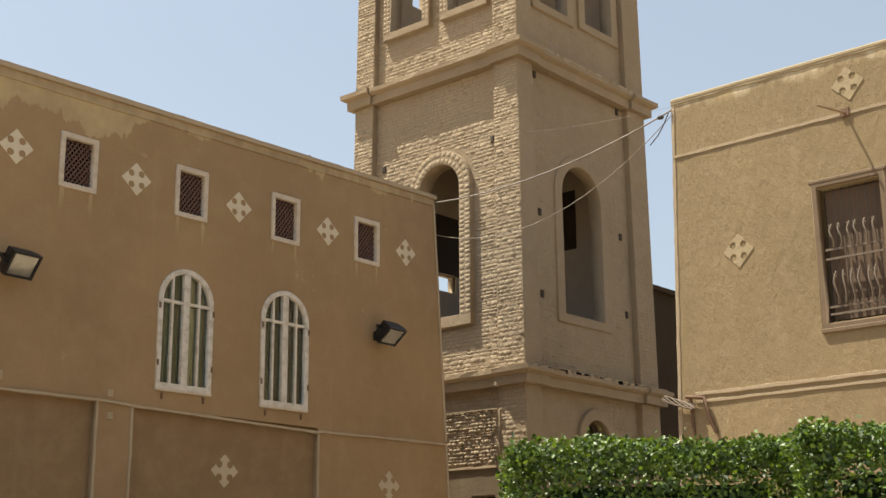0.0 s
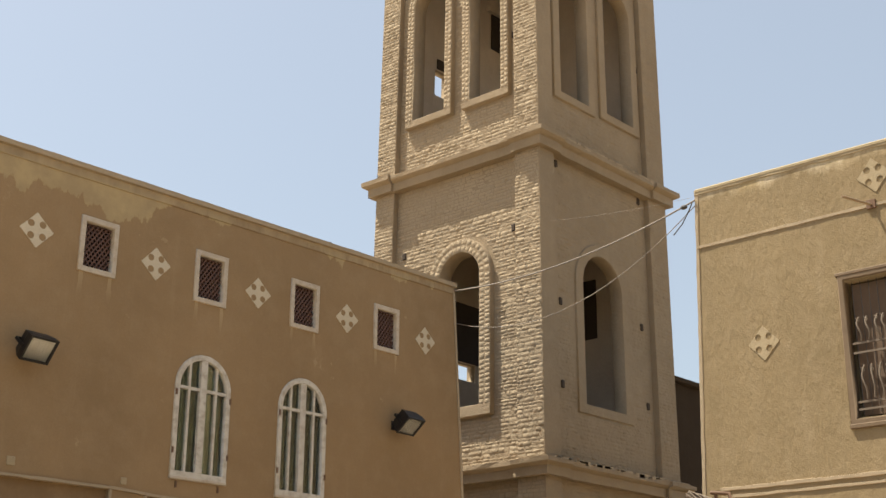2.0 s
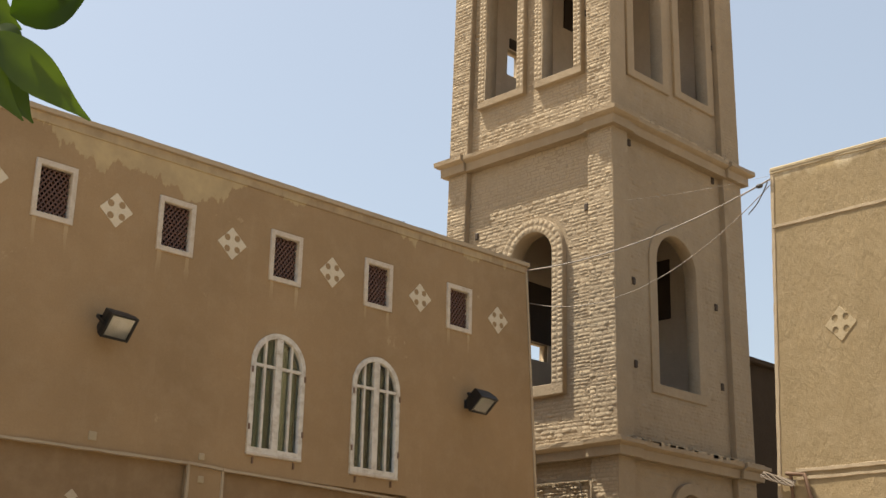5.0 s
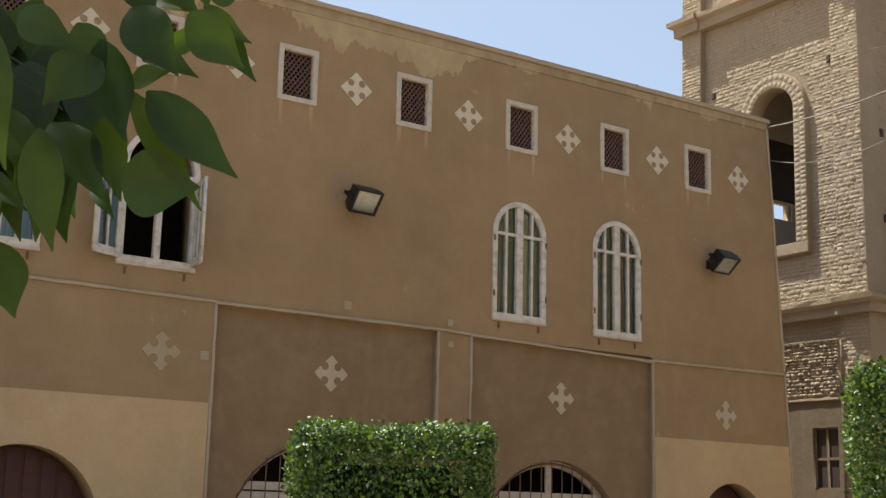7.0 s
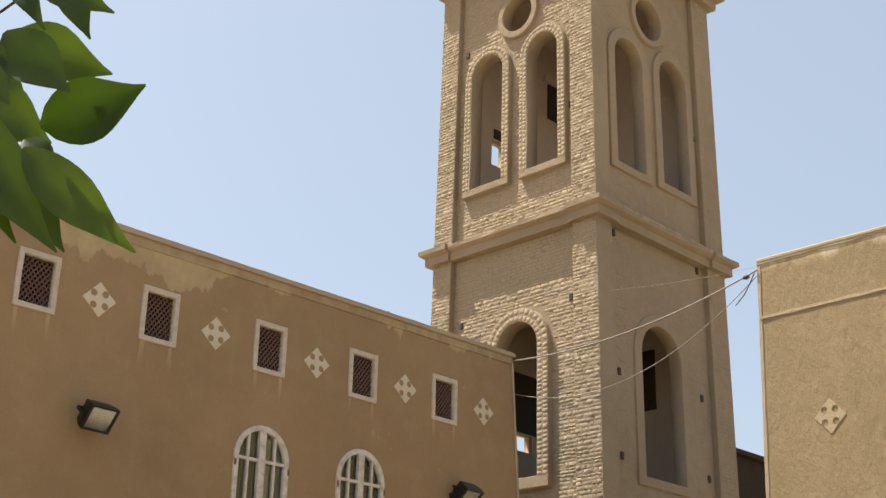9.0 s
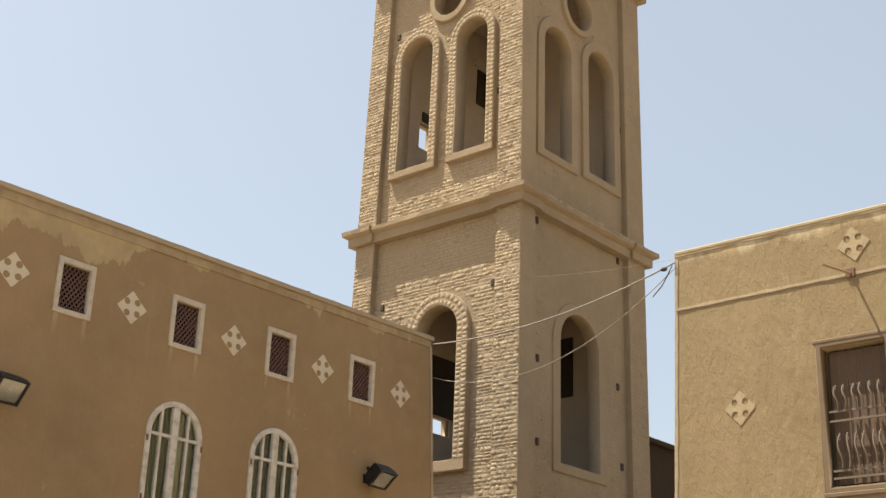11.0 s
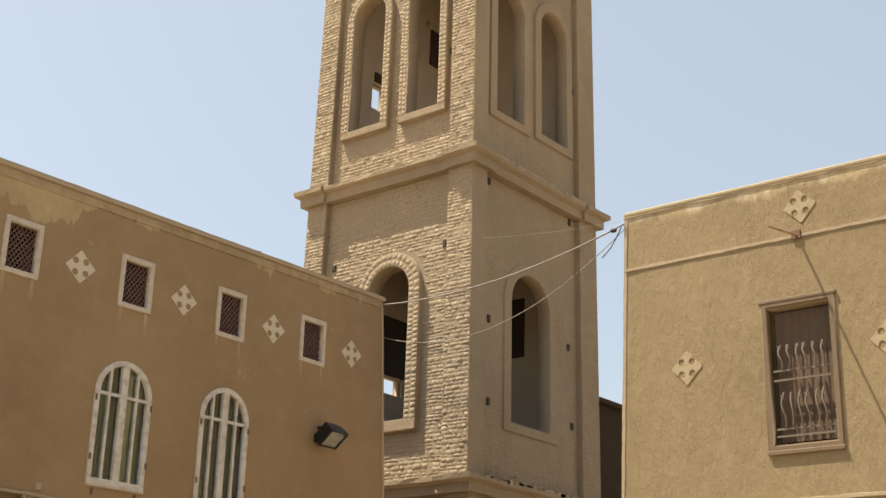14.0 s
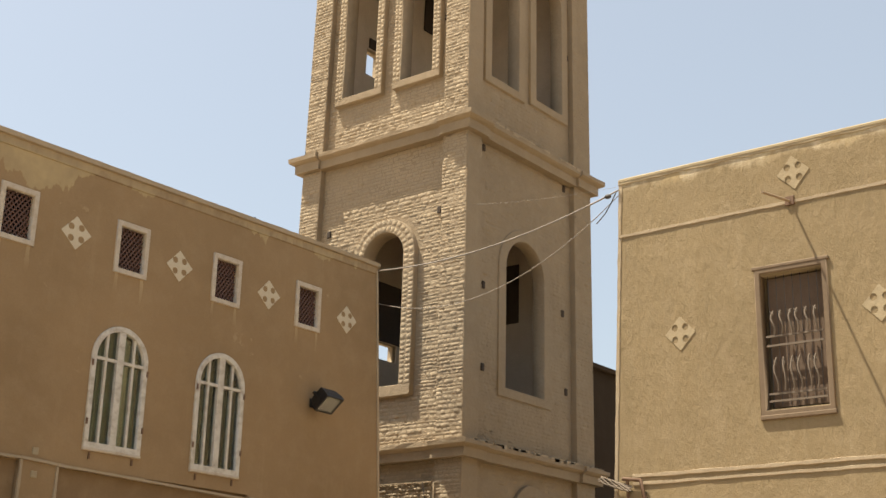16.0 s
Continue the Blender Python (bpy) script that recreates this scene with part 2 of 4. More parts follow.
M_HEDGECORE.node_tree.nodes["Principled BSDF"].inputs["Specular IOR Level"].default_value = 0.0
M_LEAF = leaf_material("tree_leaves", (0.012, 0.027, 0.004), (0.034, 0.058, 0.009), 0.34, 0.42)
M_BARK = painted("grey_brown_bark", (0.032, 0.030, 0.018), (0.022, 0.02, 0.012), 0.9)


# ---- building helpers ----
def thing(name, at, label, category, group="", kind=""):
    ob = new(name)
    ob.location = at
    ob.empty_display_size = 0.3
    return tagged(ob, label, category, group, kind)


def finish(name, me, material, parent=None, label=""):
    if material and not me.materials:
        me.materials.append(material)
    ob = new(name, me)
    if parent:
        ob.parent = parent
        root = parent
        off = Vector()
        while root:
            off += root.location
            root = root.parent
        ob.location = -off
    if label:
        ob["label"] = label
    return ob


def part(name, bm, material, parent=None, label=""):
    me = bpy.data.meshes.new(name)
    bm.to_mesh(me)
    bm.free()
    return finish(name, me, material, parent, label)


def face(origin, n):
    """Plane matrix: local x along the wall, local y up, local z out of the wall."""
    n = Vector(n)
    up = Vector((0, 0, 1))
    x = up.cross(n)
    m = Matrix((x, up, n)).transposed().to_4x4()
    m.translation = origin
    return m


def slab_mesh(name, outline, holes, t0, t1, m, bevel=0.0):
    """A plate with openings, from depth t0 to t1 along the plane's normal."""
    cu = bpy.data.curves.new(name, "CURVE")
    cu.dimensions, cu.fill_mode = "2D", "BOTH"
    cu.extrude = (t1 - t0) / 2 - bevel
    cu.bevel_depth, cu.bevel_resolution, cu.offset = bevel, 0, -bevel
    for ring in (outline, *holes):
        sp = cu.splines.new("POLY")
        sp.points.add(len(ring) - 1)
        for p, (x, y) in zip(sp.points, ring):
            p.co = (x, y, 0, 1)
        sp.use_cyclic_u = True
    ob = bpy.data.objects.new(name, cu)
    scene.collection.objects.link(ob)
    dg = bpy.context.evaluated_depsgraph_get()
    me = bpy.data.meshes.new_from_object(ob.evaluated_get(dg))
    bpy.data.objects.remove(ob)
    bpy.data.curves.remove(cu)
    me.transform(m @ Matrix.Translation((0, 0, (t0 + t1) / 2)))
    bm = bmesh.new()
    bm.from_mesh(me)
    bmesh.ops.remove_doubles(bm, verts=bm.verts, dist=1e-4)
    bm.to_mesh(me)
    bm.free()
    me.name = name
    return me


def slab(name, outline, holes, t0, t1, m, material, parent=None, label="", bevel=0.0):
    return finish(name, slab_mesh(name, outline, holes, t0, t1, m, bevel), material, parent, label)


def rect(x0, x1, y0, y1):
    return [(x0, y0), (x1, y0), (x1, y1), (x0, y1)]


def arch(x0, x1, y0, top, n=18, rise=1.0):
    """Round-headed opening."""
    c, r = (x0 + x1) / 2, abs(x1 - x0) / 2
    sp = top - r * rise
    return [(x0, y0)] + [(c - r * math.cos(math.pi * i / n), sp + r * rise * math.sin(math.pi * i / n)) for i in range(n + 1)] + [(x1, y0)]


def disc(cx, cy, r, n=28):
    return [(cx + r * math.cos(2 * math.pi * i / n), cy + r * math.sin(2 * math.pi * i / n)) for i in range(n)]


def add_box(bm, x0, x1, y0, y1, z0, z1, m=Matrix(), bevel=0.0):
    r = bmesh.ops.create_cube(bm, size=1.0)
    vs = r["verts"]
    for v in vs:
        v.co = Vector((x0 + (v.co.x + 0.5) * (x1 - x0), y0 + (v.co.y + 0.5) * (y1 - y0), z0 + (v.co.z + 0.5) * (z1 - z0)))
    if bevel:
        es = list({e for v in vs for e in v.link_edges})
        g = bmesh.ops.bevel(bm, geom=es, offset=bevel, segments=1, affect="EDGES")
        vs = list({v for v in g["verts"]} | {v for v in vs if v.is_valid})
    for v in vs:
        v.co = m @ v.co


def box_part(name, dims, m, material, parent, label="", bevel=0.0):
    bm = bmesh.new()
    add_box(bm, *dims, m, bevel)
    return part(name, bm, material, parent, label)


def tube(name, pts, r, material, parent=None, label="", sides=4):
    cu = bpy.data.curves.new(name, "CURVE")
    cu.dimensions, cu.bevel_depth, cu.bevel_resolution, cu.use_fill_caps = "3D", r, max(0, sides // 2 - 1), True
    sp = cu.splines.new("POLY")
    sp.points.add(len(pts) - 1)
    for p, q in zip(sp.points, pts):
        p.co = (*q, 1)
    ob = bpy.data.objects.new(name, cu)
    scene.collection.objects.link(ob)
    me = bpy.data.meshes.new_from_object(ob.evaluated_get(bpy.context.evaluated_depsgraph_get()))
    bpy.data.objects.remove(ob)
    bpy.data.curves.remove(cu)
    return finish(name, me, material, parent, label)


def ridge(name, x0, y0, x1, y1, width, out, m, material, parent, label="", seed=0):
    """A thin hand-made plaster moulding along a wall, slightly uneven, from one point of the plane to another."""
    rnd = random.Random(seed)
    d = Vector((x1 - x0, y1 - y0))
    n = max(2, int(d.length / 0.16))
    side = Vector((-d.y, d.x)).normalized()
    bm = bmesh.new()
    rows = []
    for i in range(n + 1):
        c = Vector((x0, y0)) + d * (i / n)
        a = width * (0.5 + rnd.uniform(-0.12, 0.12))
        b = width * (0.5 + rnd.uniform(-0.12, 0.12))
        o = out * (1 + rnd.uniform(-0.25, 0.15))
        prof = ((c + side * a, -0.005), (c + side * a * 0.75, o), (c - side * b * 0.75, o), (c - side * b, -0.005))
        rows.append([bm.verts.new(m @ Vector((p.x, p.y, z))) for p, z in prof])
    for p, q in zip(rows, rows[1:]):
        for j in range(3):
            bm.faces.new((p[j], q[j], q[j + 1], p[j + 1]))
    bm.faces.new(rows[0][::-1])
    bm.faces.new(rows[-1])
    bmesh.ops.recalc_face_normals(bm, faces=bm.faces)
    return part(name, bm, material, parent, label)


def cross_relief(parent, m, cx, cy, a, b, tilt=0.0, open_bites=False, material=None):
    """A diamond tile pierced by four round holes, so that a flaring cross is left; with open_bites the holes break its edges."""
    c, r = (0.40, 0.235) if open_bites else (0.354, 0.212)

    def turn(x, y):
        ct, st = math.cos(tilt), math.sin(tilt)
        return cx + a * (x * ct - y * st), cy + b * (x * st + y * ct)
    ring, holes = [], []
    for q in range(4):
        ca, sa = math.cos(q * math.pi / 2), math.sin(q * math.pi / 2)
        loc = [(1.0, -0.03), (1.0, 0.03)]
        if open_bites:
            k = math.sqrt(r * r - ((1.03 - 2 * c) / math.sqrt(2)) ** 2) / math.sqrt(2)
            a0 = math.atan2(0.515 - k - c, 0.515 + k - c)
            a1 = math.atan2(0.515 + k - c, 0.515 - k - c) - 2 * math.pi
            loc += [(c + r * math.cos(a0 + (a1 - a0) * i / 10), c + r * math.sin(a0 + (a1 - a0) * i / 10)) for i in range(11)]
        else:
            loc.append((0.50, 0.505))
            holes.append([turn(ca * (c + r * math.cos(i * math.pi / 7)) - sa * (c + r * math.sin(i * math.pi / 7)),
                               sa * (c + r * math.cos(i * math.pi / 7)) + ca * (c + r * math.sin(i * math.pi / 7))) for i in range(14)])
        ring += [turn(x * ca - y * sa, x * sa + y * ca) for x, y in loc]
    return slab("cross_relief", ring, holes, -0.01, 0.009, m, material or M_CROSS, parent, "cream plaster diamond pierced to form a cross")


# ---- ground ----
bm = bmesh.new()
bmesh.ops.create_grid(bm, x_segments=8, y_segments=8, size=1500)
ground = part("ground", bm, M_GROUND)
tagged(ground, "sandy beige paved courtyard ground", "ground", kind="structure")

# ---- the hall: long two-storey building ----
hall = thing("church_hall", (6, 14, 0), "two-storey brown rendered church hall with arched windows and cream crosses", "building")
HALL = face((0, 14.0, 0), (0, -1, 0))
LEAN = 0.065
HALL_TOP = 8.13


def corner_x(z):
    return 16.06 + (HALL_TOP - z) * LEAN


VENT_BOX = (0.285, 6.635, 7.38)
WINDOWS = ((10.40, 11.34, 4.20, 5.90), (12.23, 13.17, 4.15, 5.90))
vent_holes = [rect(x - 0.24, x + 0.24, 6.68, 7.335) for x in VENTS]
win_holes = [arch(x0 + 0.03, x1 - 0.03, z0 + 0.04, z1 - 0.03) for x0, x1, z0, z1 in WINDOWS]
OPEN_WIN, FAR_WIN = (5.03, 6.0, 4.28, 5.94), (3.17, 4.15, 4.3, 5.95)
win_holes += [arch(x0 + 0.03, x1 - 0.03, z0 + 0.04, z1 - 0.03) for x0, x1, z0, z1 in (OPEN_WIN, FAR_WIN)]
ARCH_A, ARCH_D = (3.3, 5.06, 0.0, 2.17), (14.36, 15.78, 0.0, 2.13)
ARCH_B, ARCH_C = (6.6, 9.2, 0.0, 2.42), (10.3, 12.9, 0.0, 2.33)
door_holes = [arch(*a) for a in (ARCH_A, ARCH_B, ARCH_C, ARCH_D)]
SPLIT = 3.93
slab("wall", [(-7, SPLIT), (corner_x(SPLIT), SPLIT), (16.06, HALL_TOP), (-7, HALL_TOP - 0.25)], vent_holes + win_holes, -0.4, 0.0, HALL, M_HALL, hall)
slab("lower_wall", [(-7, 0), (corner_x(0), 0), (corner_x(SPLIT), SPLIT), (13.40, SPLIT), (13.40, 0.01), (10.05, 0.01), (10.05, SPLIT), (9.51, SPLIT), (9.51, 0.01), (6.31, 0.01), (6.31, SPLIT), (-7, SPLIT)],
     [arch(3.3, 5.06, 0.02, 2.17), arch(14.36, 15.78, 0.02, 2.13)], -0.4, 0.0, HALL, M_HALL, hall)
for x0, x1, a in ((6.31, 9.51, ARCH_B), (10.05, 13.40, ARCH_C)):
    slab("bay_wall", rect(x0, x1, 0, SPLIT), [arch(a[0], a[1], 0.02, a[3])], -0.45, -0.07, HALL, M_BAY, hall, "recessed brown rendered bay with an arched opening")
# end wall, back, roof
END = face((corner_x(4.0), 18.0, 0), (1, 0, 0))
bm = bmesh.new()
vs = [bm.verts.new(p) for p in ((corner_x(0), 14.4, 0), (corner_x(0), 22, 0), (16.06, 22, HALL_TOP), (16.06, 14.4, HALL_TOP))]
us = [bm.verts.new(v.co - Vector((0.4, 0, 0))) for v in vs]
bm.faces.new(vs), bm.faces.new(us[::-1])
for i in range(4):
    bm.faces.new((vs[i], us[i], us[(i + 1) % 4], vs[(i + 1) % 4]))
bmesh.ops.recalc_face_normals(bm, faces=bm.faces)
part("end_wall", bm, M_HALL, hall)
box_part("back_wall", (-7, 15.6, 21.6, 22, 0, HALL_TOP), Matrix(), M_HALL, hall)
box_part("far_end_wall", (-7.4, -7, 14, 22, 0, HALL_TOP), Matrix(), M_HALL, hall)
box_part("roof", (-7, 15.64, 14.4, 21.6, 7.45, 7.6), Matrix(), M_EDGE, hall)
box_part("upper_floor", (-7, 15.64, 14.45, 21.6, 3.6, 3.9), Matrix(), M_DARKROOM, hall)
# dark sheet added behind the openings as the hall's unlit inside
box_part("room_shade_sheet", (-7, 15.64, 16.2, 16.3, 0.0, 7.4), Matrix(), M_DARKROOM, hall)
# sloping coping along the roof edge: a thin capping, a plain band and a fine moulding under it


def cope_z(x):
    return HALL_TOP - 0.25 * (16.06 - x) / 23.06


crnd = random.Random(3)
bm = bmesh.new()
rows = []
for i in range(145):
    x = -7 + 23.1 * i / 144
    z, j = cope_z(x), crnd.uniform(-1, 1) * 0.007
    prof = ((13.985, z - 0.05), (13.955 + j * 0.6, z - 0.045), (13.95 + j, z + 0.02 + j), (14.0, z + 0.035 + j), (14.42, z + 0.03), (14.42, z - 0.05))
    rows.append([bm.verts.new((x, y, h)) for y, h in prof])
for p, q in zip(rows, rows[1:]):
    for k in range(6):
        bm.faces.new((p[k], q[k], q[(k + 1) % 6], p[(k + 1) % 6]))
bm.faces.new(rows[0])
bm.faces.new(rows[-1][::-1])
bmesh.ops.recalc_face_normals(bm, faces=bm.faces)
part("coping", bm, M_EDGE, hall, "worn pale coping along the roof edge")
ridge("coping_moulding", -7, cope_z(-7) - 0.165, 16.05, cope_z(16.05) - 0.165, 0.022, 0.014, HALL, M_HALL, hall, "fine moulding under the coping", 4)
# pale corner edge
bm = bmesh.new()
for z0, z1 in ((0.05, 3.9), (3.95, 8.0)):
    quad = [bm.verts.new((corner_x(z) + dx, y, z)) for z, dx, y in ((z0, -0.035, 13.985), (z0, 0.012, 13.985), (z1, 0.012, 13.985), (z1, -0.035, 13.985))]
    back = [bm.verts.new((v.co.x, 14.05, v.co.z)) for v in quad]
    bm.faces.new(quad), bm.faces.new(back[::-1])
    for i in range(4):
        bm.faces.new((quad[i], back[i], back[(i + 1) % 4], quad[(i + 1) % 4]))
bmesh.ops.recalc_face_normals(bm, faces=bm.faces)
part("corner_edge", bm, M_EDGE, hall, "rubbed pale building corner")

# string courses and bay edges
for i, (x0, z0, x1, z1) in enumerate(((-7, 4.06, 6.3, 3.955), (6.3, 3.945, 9.51, 3.955), (9.51, 3.955, 10.05, 3.935), (10.05, 3.93, 13.40, 3.86), (13.40, 3.875, 16.30, 3.905))):
    ridge("string_course", x0, z0, x1, z1, 0.045, 0.035, HALL, M_EDGE, hall, seed=20 + i)
for i, (x, top) in enumerate(((6.31, 3.94), (9.525, 3.95), (10.065, 3.93), (13.41, 3.87))):
    ridge("bay_edge", x, 0.05, x, top, 0.045, 0.02, HALL, M_EDGE, hall, seed=30 + i)
# cream dado
slab("dado", rect(-7, 6.285, 0.02, 2.755), [arch(3.3, 5.06, 0.05, 2.17)], 0.0, 0.012, HALL, M_DADO, hall, "cream painted dado of the lower wall")
slab("dado", [(13.44, 0.02), (corner_x(0.02) - 0.04, 0.02), (corner_x(2.75) - 0.04, 2.75), (13.44, 2.75)], [arch(14.36, 15.78, 0.05, 2.13)], 0.0, 0.012, HALL, M_DADO, hall)
for x in (15.345, 13.55, 11.75, 9.945, 8.125, 6.40, 4.52):
    cross_relief(hall, HALL, x, 7.0, 0.235, 0.225, 0.05)
for x, z in ((5.66, 3.31), (7.96, 3.24), (11.70, 3.195), (14.95, 3.16)):
    cross_relief(hall, HALL @ Matrix.Translation((0, 0, -0.07)) if 6.3 < x < 13.4 else HALL, x, z, 0.235, 0.225, 0.0, True, M_CROSS_DIM if x < 6 else M_CROSS_LOW)
for x, z, s in ((6.2, 3.3, 0.055), (8.12, 4.115, 0.055), (9.715, 4.06, 0.045), (9.73, 3.77, 0.045)):
    bm = bmesh.new()
    add_box(bm, x - s, x + s, z - s, z + s, -0.01, 0.012, HALL, 0.006)
    part("plaster_patch", bm, M_CROSS_DIM, hall, "small square cream plaster patch")


def vent(x):
    z0, z1 = VENT_BOX[1], VENT_BOX[2]
    fr = slab("vent", rect(x - 0.285, x + 0.285, z0, z1), [rect(x - 0.215, x + 0.215, z0 + 0.07, z1 - 0.07)], -0.1, 0.028, HALL, M_VENT, hall, "square vent opening with a chalky white frame and brown lattice", 0.006)
    bm = bmesh.new()
    n = 7
    step = 0.43 / n
    for i in range(-n - 3, n + 4):
        for s in (1, -1):
            # diagonal laths clipped to the opening
            c = i * step * 1.45
            pts = []
            for u in (-0.215, 0.215):
                w = s * (u * 1.35) + c
                pts.append((u, w))
            (u0, w0), (u1, w1) = pts
            k = (w1 - w0) / (u1 - u0)
            ua, ub = u0, u1
            for lim in (-0.295, 0.295):
                ux = u0 + (lim - w0) / k
                if (w0 < lim) != (w1 < lim):
                    if (lim < 0) == (k > 0):
                        ua = max(ua, ux)
                    else:
                        ub = min(ub, ux)
            wa, wb = w0 + k * (ua - u0), w0 + k * (ub - u0)
            if ub - ua < 0.02 or max(abs(wa), abs(wb)) > 0.3:
                continue
            d = Vector((ub - ua, wb - wa)).normalized()
            nrm = Vector((-d.y, d.x)) * 0.011
            zz = -0.045 if s > 0 else -0.056
            cz = (z0 + z1) / 2
            quad = [(ua + nrm.x, wa + nrm.y), (ua - nrm.x, wa - nrm.y), (ub - nrm.x, wb - nrm.y), (ub + nrm.x, wb + nrm.y)]
            top = [bm.verts.new(HALL @ Vector((x + a, cz + b, zz))) for a, b in quad]
            low = [bm.verts.new(HALL @ Vector((x + a, cz + b, zz - 0.01))) for a, b in quad]
            bm.faces.new(top)
            for q in range(4):
                bm.faces.new((top[q], low[q], low[(q + 1) % 4], top[(q + 1) % 4]))
    bmesh.ops.recalc_face_normals(bm, faces=bm.faces)
    part("lattice", bm, M_LATTICE, fr, "red-brown diagonal lattice")


for x in VENTS:
    vent(x)


def sash_window(x0, x1, z0, z1, label, leaves=True):
    """White arched casement: frame with middle stile, muntins, a rail at the springing, glass, curtain and sill."""
    c, r = (x0 + x1) / 2, (x1 - x0) / 2
    spring = z1 - r
    fw = 0.075
    outer, inner = arch(x0, x1, z0, z1), arch(x0 + fw, x1 - fw, z0 + 0.09, z1 - fw)
    fr = slab("window", outer, [inner], -0.07, 0.03, HALL, M_WHITE, hall, label, 0.006)
    if leaves:
        box_part("middle_stile", (c - 0.055, c + 0.055, z0 + 0.09, z1 - fw, -0.05, 0.024), HALL, M_WHITE, fr, "", 0.006)
        q = (r - fw) / 2
        for s in (-1, 1):
            xm = c + s * (q + 0.03)
            top = spring + math.sqrt((r - fw) ** 2 - (q + 0.03) ** 2)
            box_part("muntin", (xm - 0.018, xm + 0.018, z0 + 0.09, top + 0.01, -0.045, 0.008), HALL, M_WHITE, fr)
            a, b = sorted((c + s * 0.055, c + s * (r - fw + 0.004)))
            box_part("rail", (a, b, spring - 0.035, spring + 0.005, -0.04, 0.014), HALL, M_WHITE, fr)
            for z in (z0 + 0.35, spring - 0.1):
                xh = c + s * (r - 0.012)
                box_part("hinge", (xh - 0.012, xh + 0.012, z - 0.04, z + 0.04, 0.03, 0.045), HALL, M_RUST, fr)
        slab("pane", arch(x0 + fw - 0.01, x1 - fw + 0.01, z0 + 0.08, z1 - fw + 0.01), [], -0.036, -0.030, HALL, M_GLASS, fr, "greenish window glass").visible_shadow = False
        # gathered curtain
        bm = bmesh.new()
        n = 60
        rows = []
        for i in range(n + 1):
            u = x0 + 0.04 + (x1 - x0 - 0.08) * i / n
            d = -0.20 + 0.03 * math.sin(i * 1.7) + 0.012 * math.sin(i * 4.3)
            rows.append([bm.verts.new(HALL @ Vector((u, z, d))) for z in (z0 + 0.05, z1)])
        for p, q2 in zip(rows, rows[1:]):
            bm.faces.new((p[0], q2[0], q2[1], p[1]))
        part("curtain", bm, M_CURTAIN, fr, "pale green gathered curtain")
    bm = bmesh.new()
    add_box(bm, x0 - 0.004, x1 + 0.008, z0 - 0.025, z0 + 0.02, -0.03, 0.037, HALL, 0.01)
    part("sill", bm, M_VENT, fr, "flaking white sill")
    for u in (x0 + 0.12, x1 - 0.12):
        box_part("sill_pin", (u - 0.012, u + 0.012, z0 - 0.13, z0 - 0.045, 0.002, 0.02), HALL, M_RUST, fr)
    return fr


for w in WINDOWS:
    sash_window(*w, "closed arched casement window with flaking white paint")
sash_window(*FAR_WIN, "closed arched casement window with flaking white paint")
# open window with its leaves swung out
ow = sash_window(*OPEN_WIN, "open arched window with white leaves swung outwards", False)
oc = (OPEN_WIN[0] + OPEN_WIN[1]) / 2
osp = 5.38
box_part("post", (oc - 0.04, oc + 0.04, 4.36, osp, -0.05, 0.02), HALL, M_WHITE, ow, "", 0.006)
box_part("transom", (OPEN_WIN[0] + 0.05, OPEN_WIN[1] - 0.05, osp - 0.03, osp + 0.04, -0.05, 0.02), HALL, M_WHITE, ow, "", 0.006)
for side, swing in ((-1, 152), (1, 79)):
    hx = OPEN_WIN[0] + 0.03 if side < 0 else OPEN_WIN[1] - 0.03
    if side < 0:
        lm = HALL @ Matrix.Translation((hx, 0, 0.03)) @ Matrix.Rotation(math.radians(-swing), 4, "Y")
        span = (0.0, 0.44)
    else:
        lm = HALL @ Matrix.Translation((hx, 0, 0.03)) @ Matrix.Rotation(math.radians(swing), 4, "Y")
        span = (-0.44, 0.0)
    lf = slab("window_leaf", rect(span[0], span[1], 4.32, 5.34), [rect(span[0] + 0.07, (span[0] + span[1]) / 2 - 0.015, 4.42, 5.27), rect((span[0] + span[1]) / 2 + 0.015, span[1] - 0.07, 4.42, 5.27)], -0.018, 0.018, lm, M_WHITE, ow, "white glazed leaf swung open", 0.004)
    slab("pane", rect(span[0] + 0.06, span[1] - 0.06, 4.41, 5.28), [], -0.003, 0.003, lm, M_GLASS, lf).visible_shadow = False

# ground-floor arched openings with white joinery and iron bars
for a in (ARCH_B, ARCH_C):
    x0, x1, _, top = a
    c, r = (x0 + x1) / 2, (x1 - x0) / 2
    spring = top - r
    m = HALL @ Matrix.Translation((0, 0, -0.2))
    fr = slab("arched_door", arch(x0, x1, 0.02, top), [arch(x0 + 0.09, x1 - 0.09, 0.03, top - 0.09)], -0.06, 0.0, m, M_VENT, hall, "arched door screen with white joinery and iron bars", 0.006)
    box_part("post", (c - 0.05, c + 0.05, 0.02, top - 0.09, -0.05, -0.004), m, M_VENT, fr, "", 0.006)
    box_part("transom", (x0 + 0.08, x1 - 0.08, 1.78, 1.88, -0.05, -0.008), m, M_VENT, fr, "", 0.006)
    for s in (-1, 1):
        a0, a1 = sorted((c + s * 0.06, c + s * (r - 0.12)))
        slab("door_leaf", rect(a0, a1, 0.03, 1.76), [rect(a0 + 0.12, (a0 + a1) / 2 - 0.04, 0.9, 1.66), rect((a0 + a1) / 2 + 0.04, a1 - 0.12, 0.9, 1.66)], -0.05, -0.012, m, M_VENT, fr, "", 0.006)
    for i in range(1, 14):
        u = x0 + (x1 - x0) * i / 14
        h = spring + math.sqrt(max(0.01, r * r - (u - c) ** 2)) - 0.03
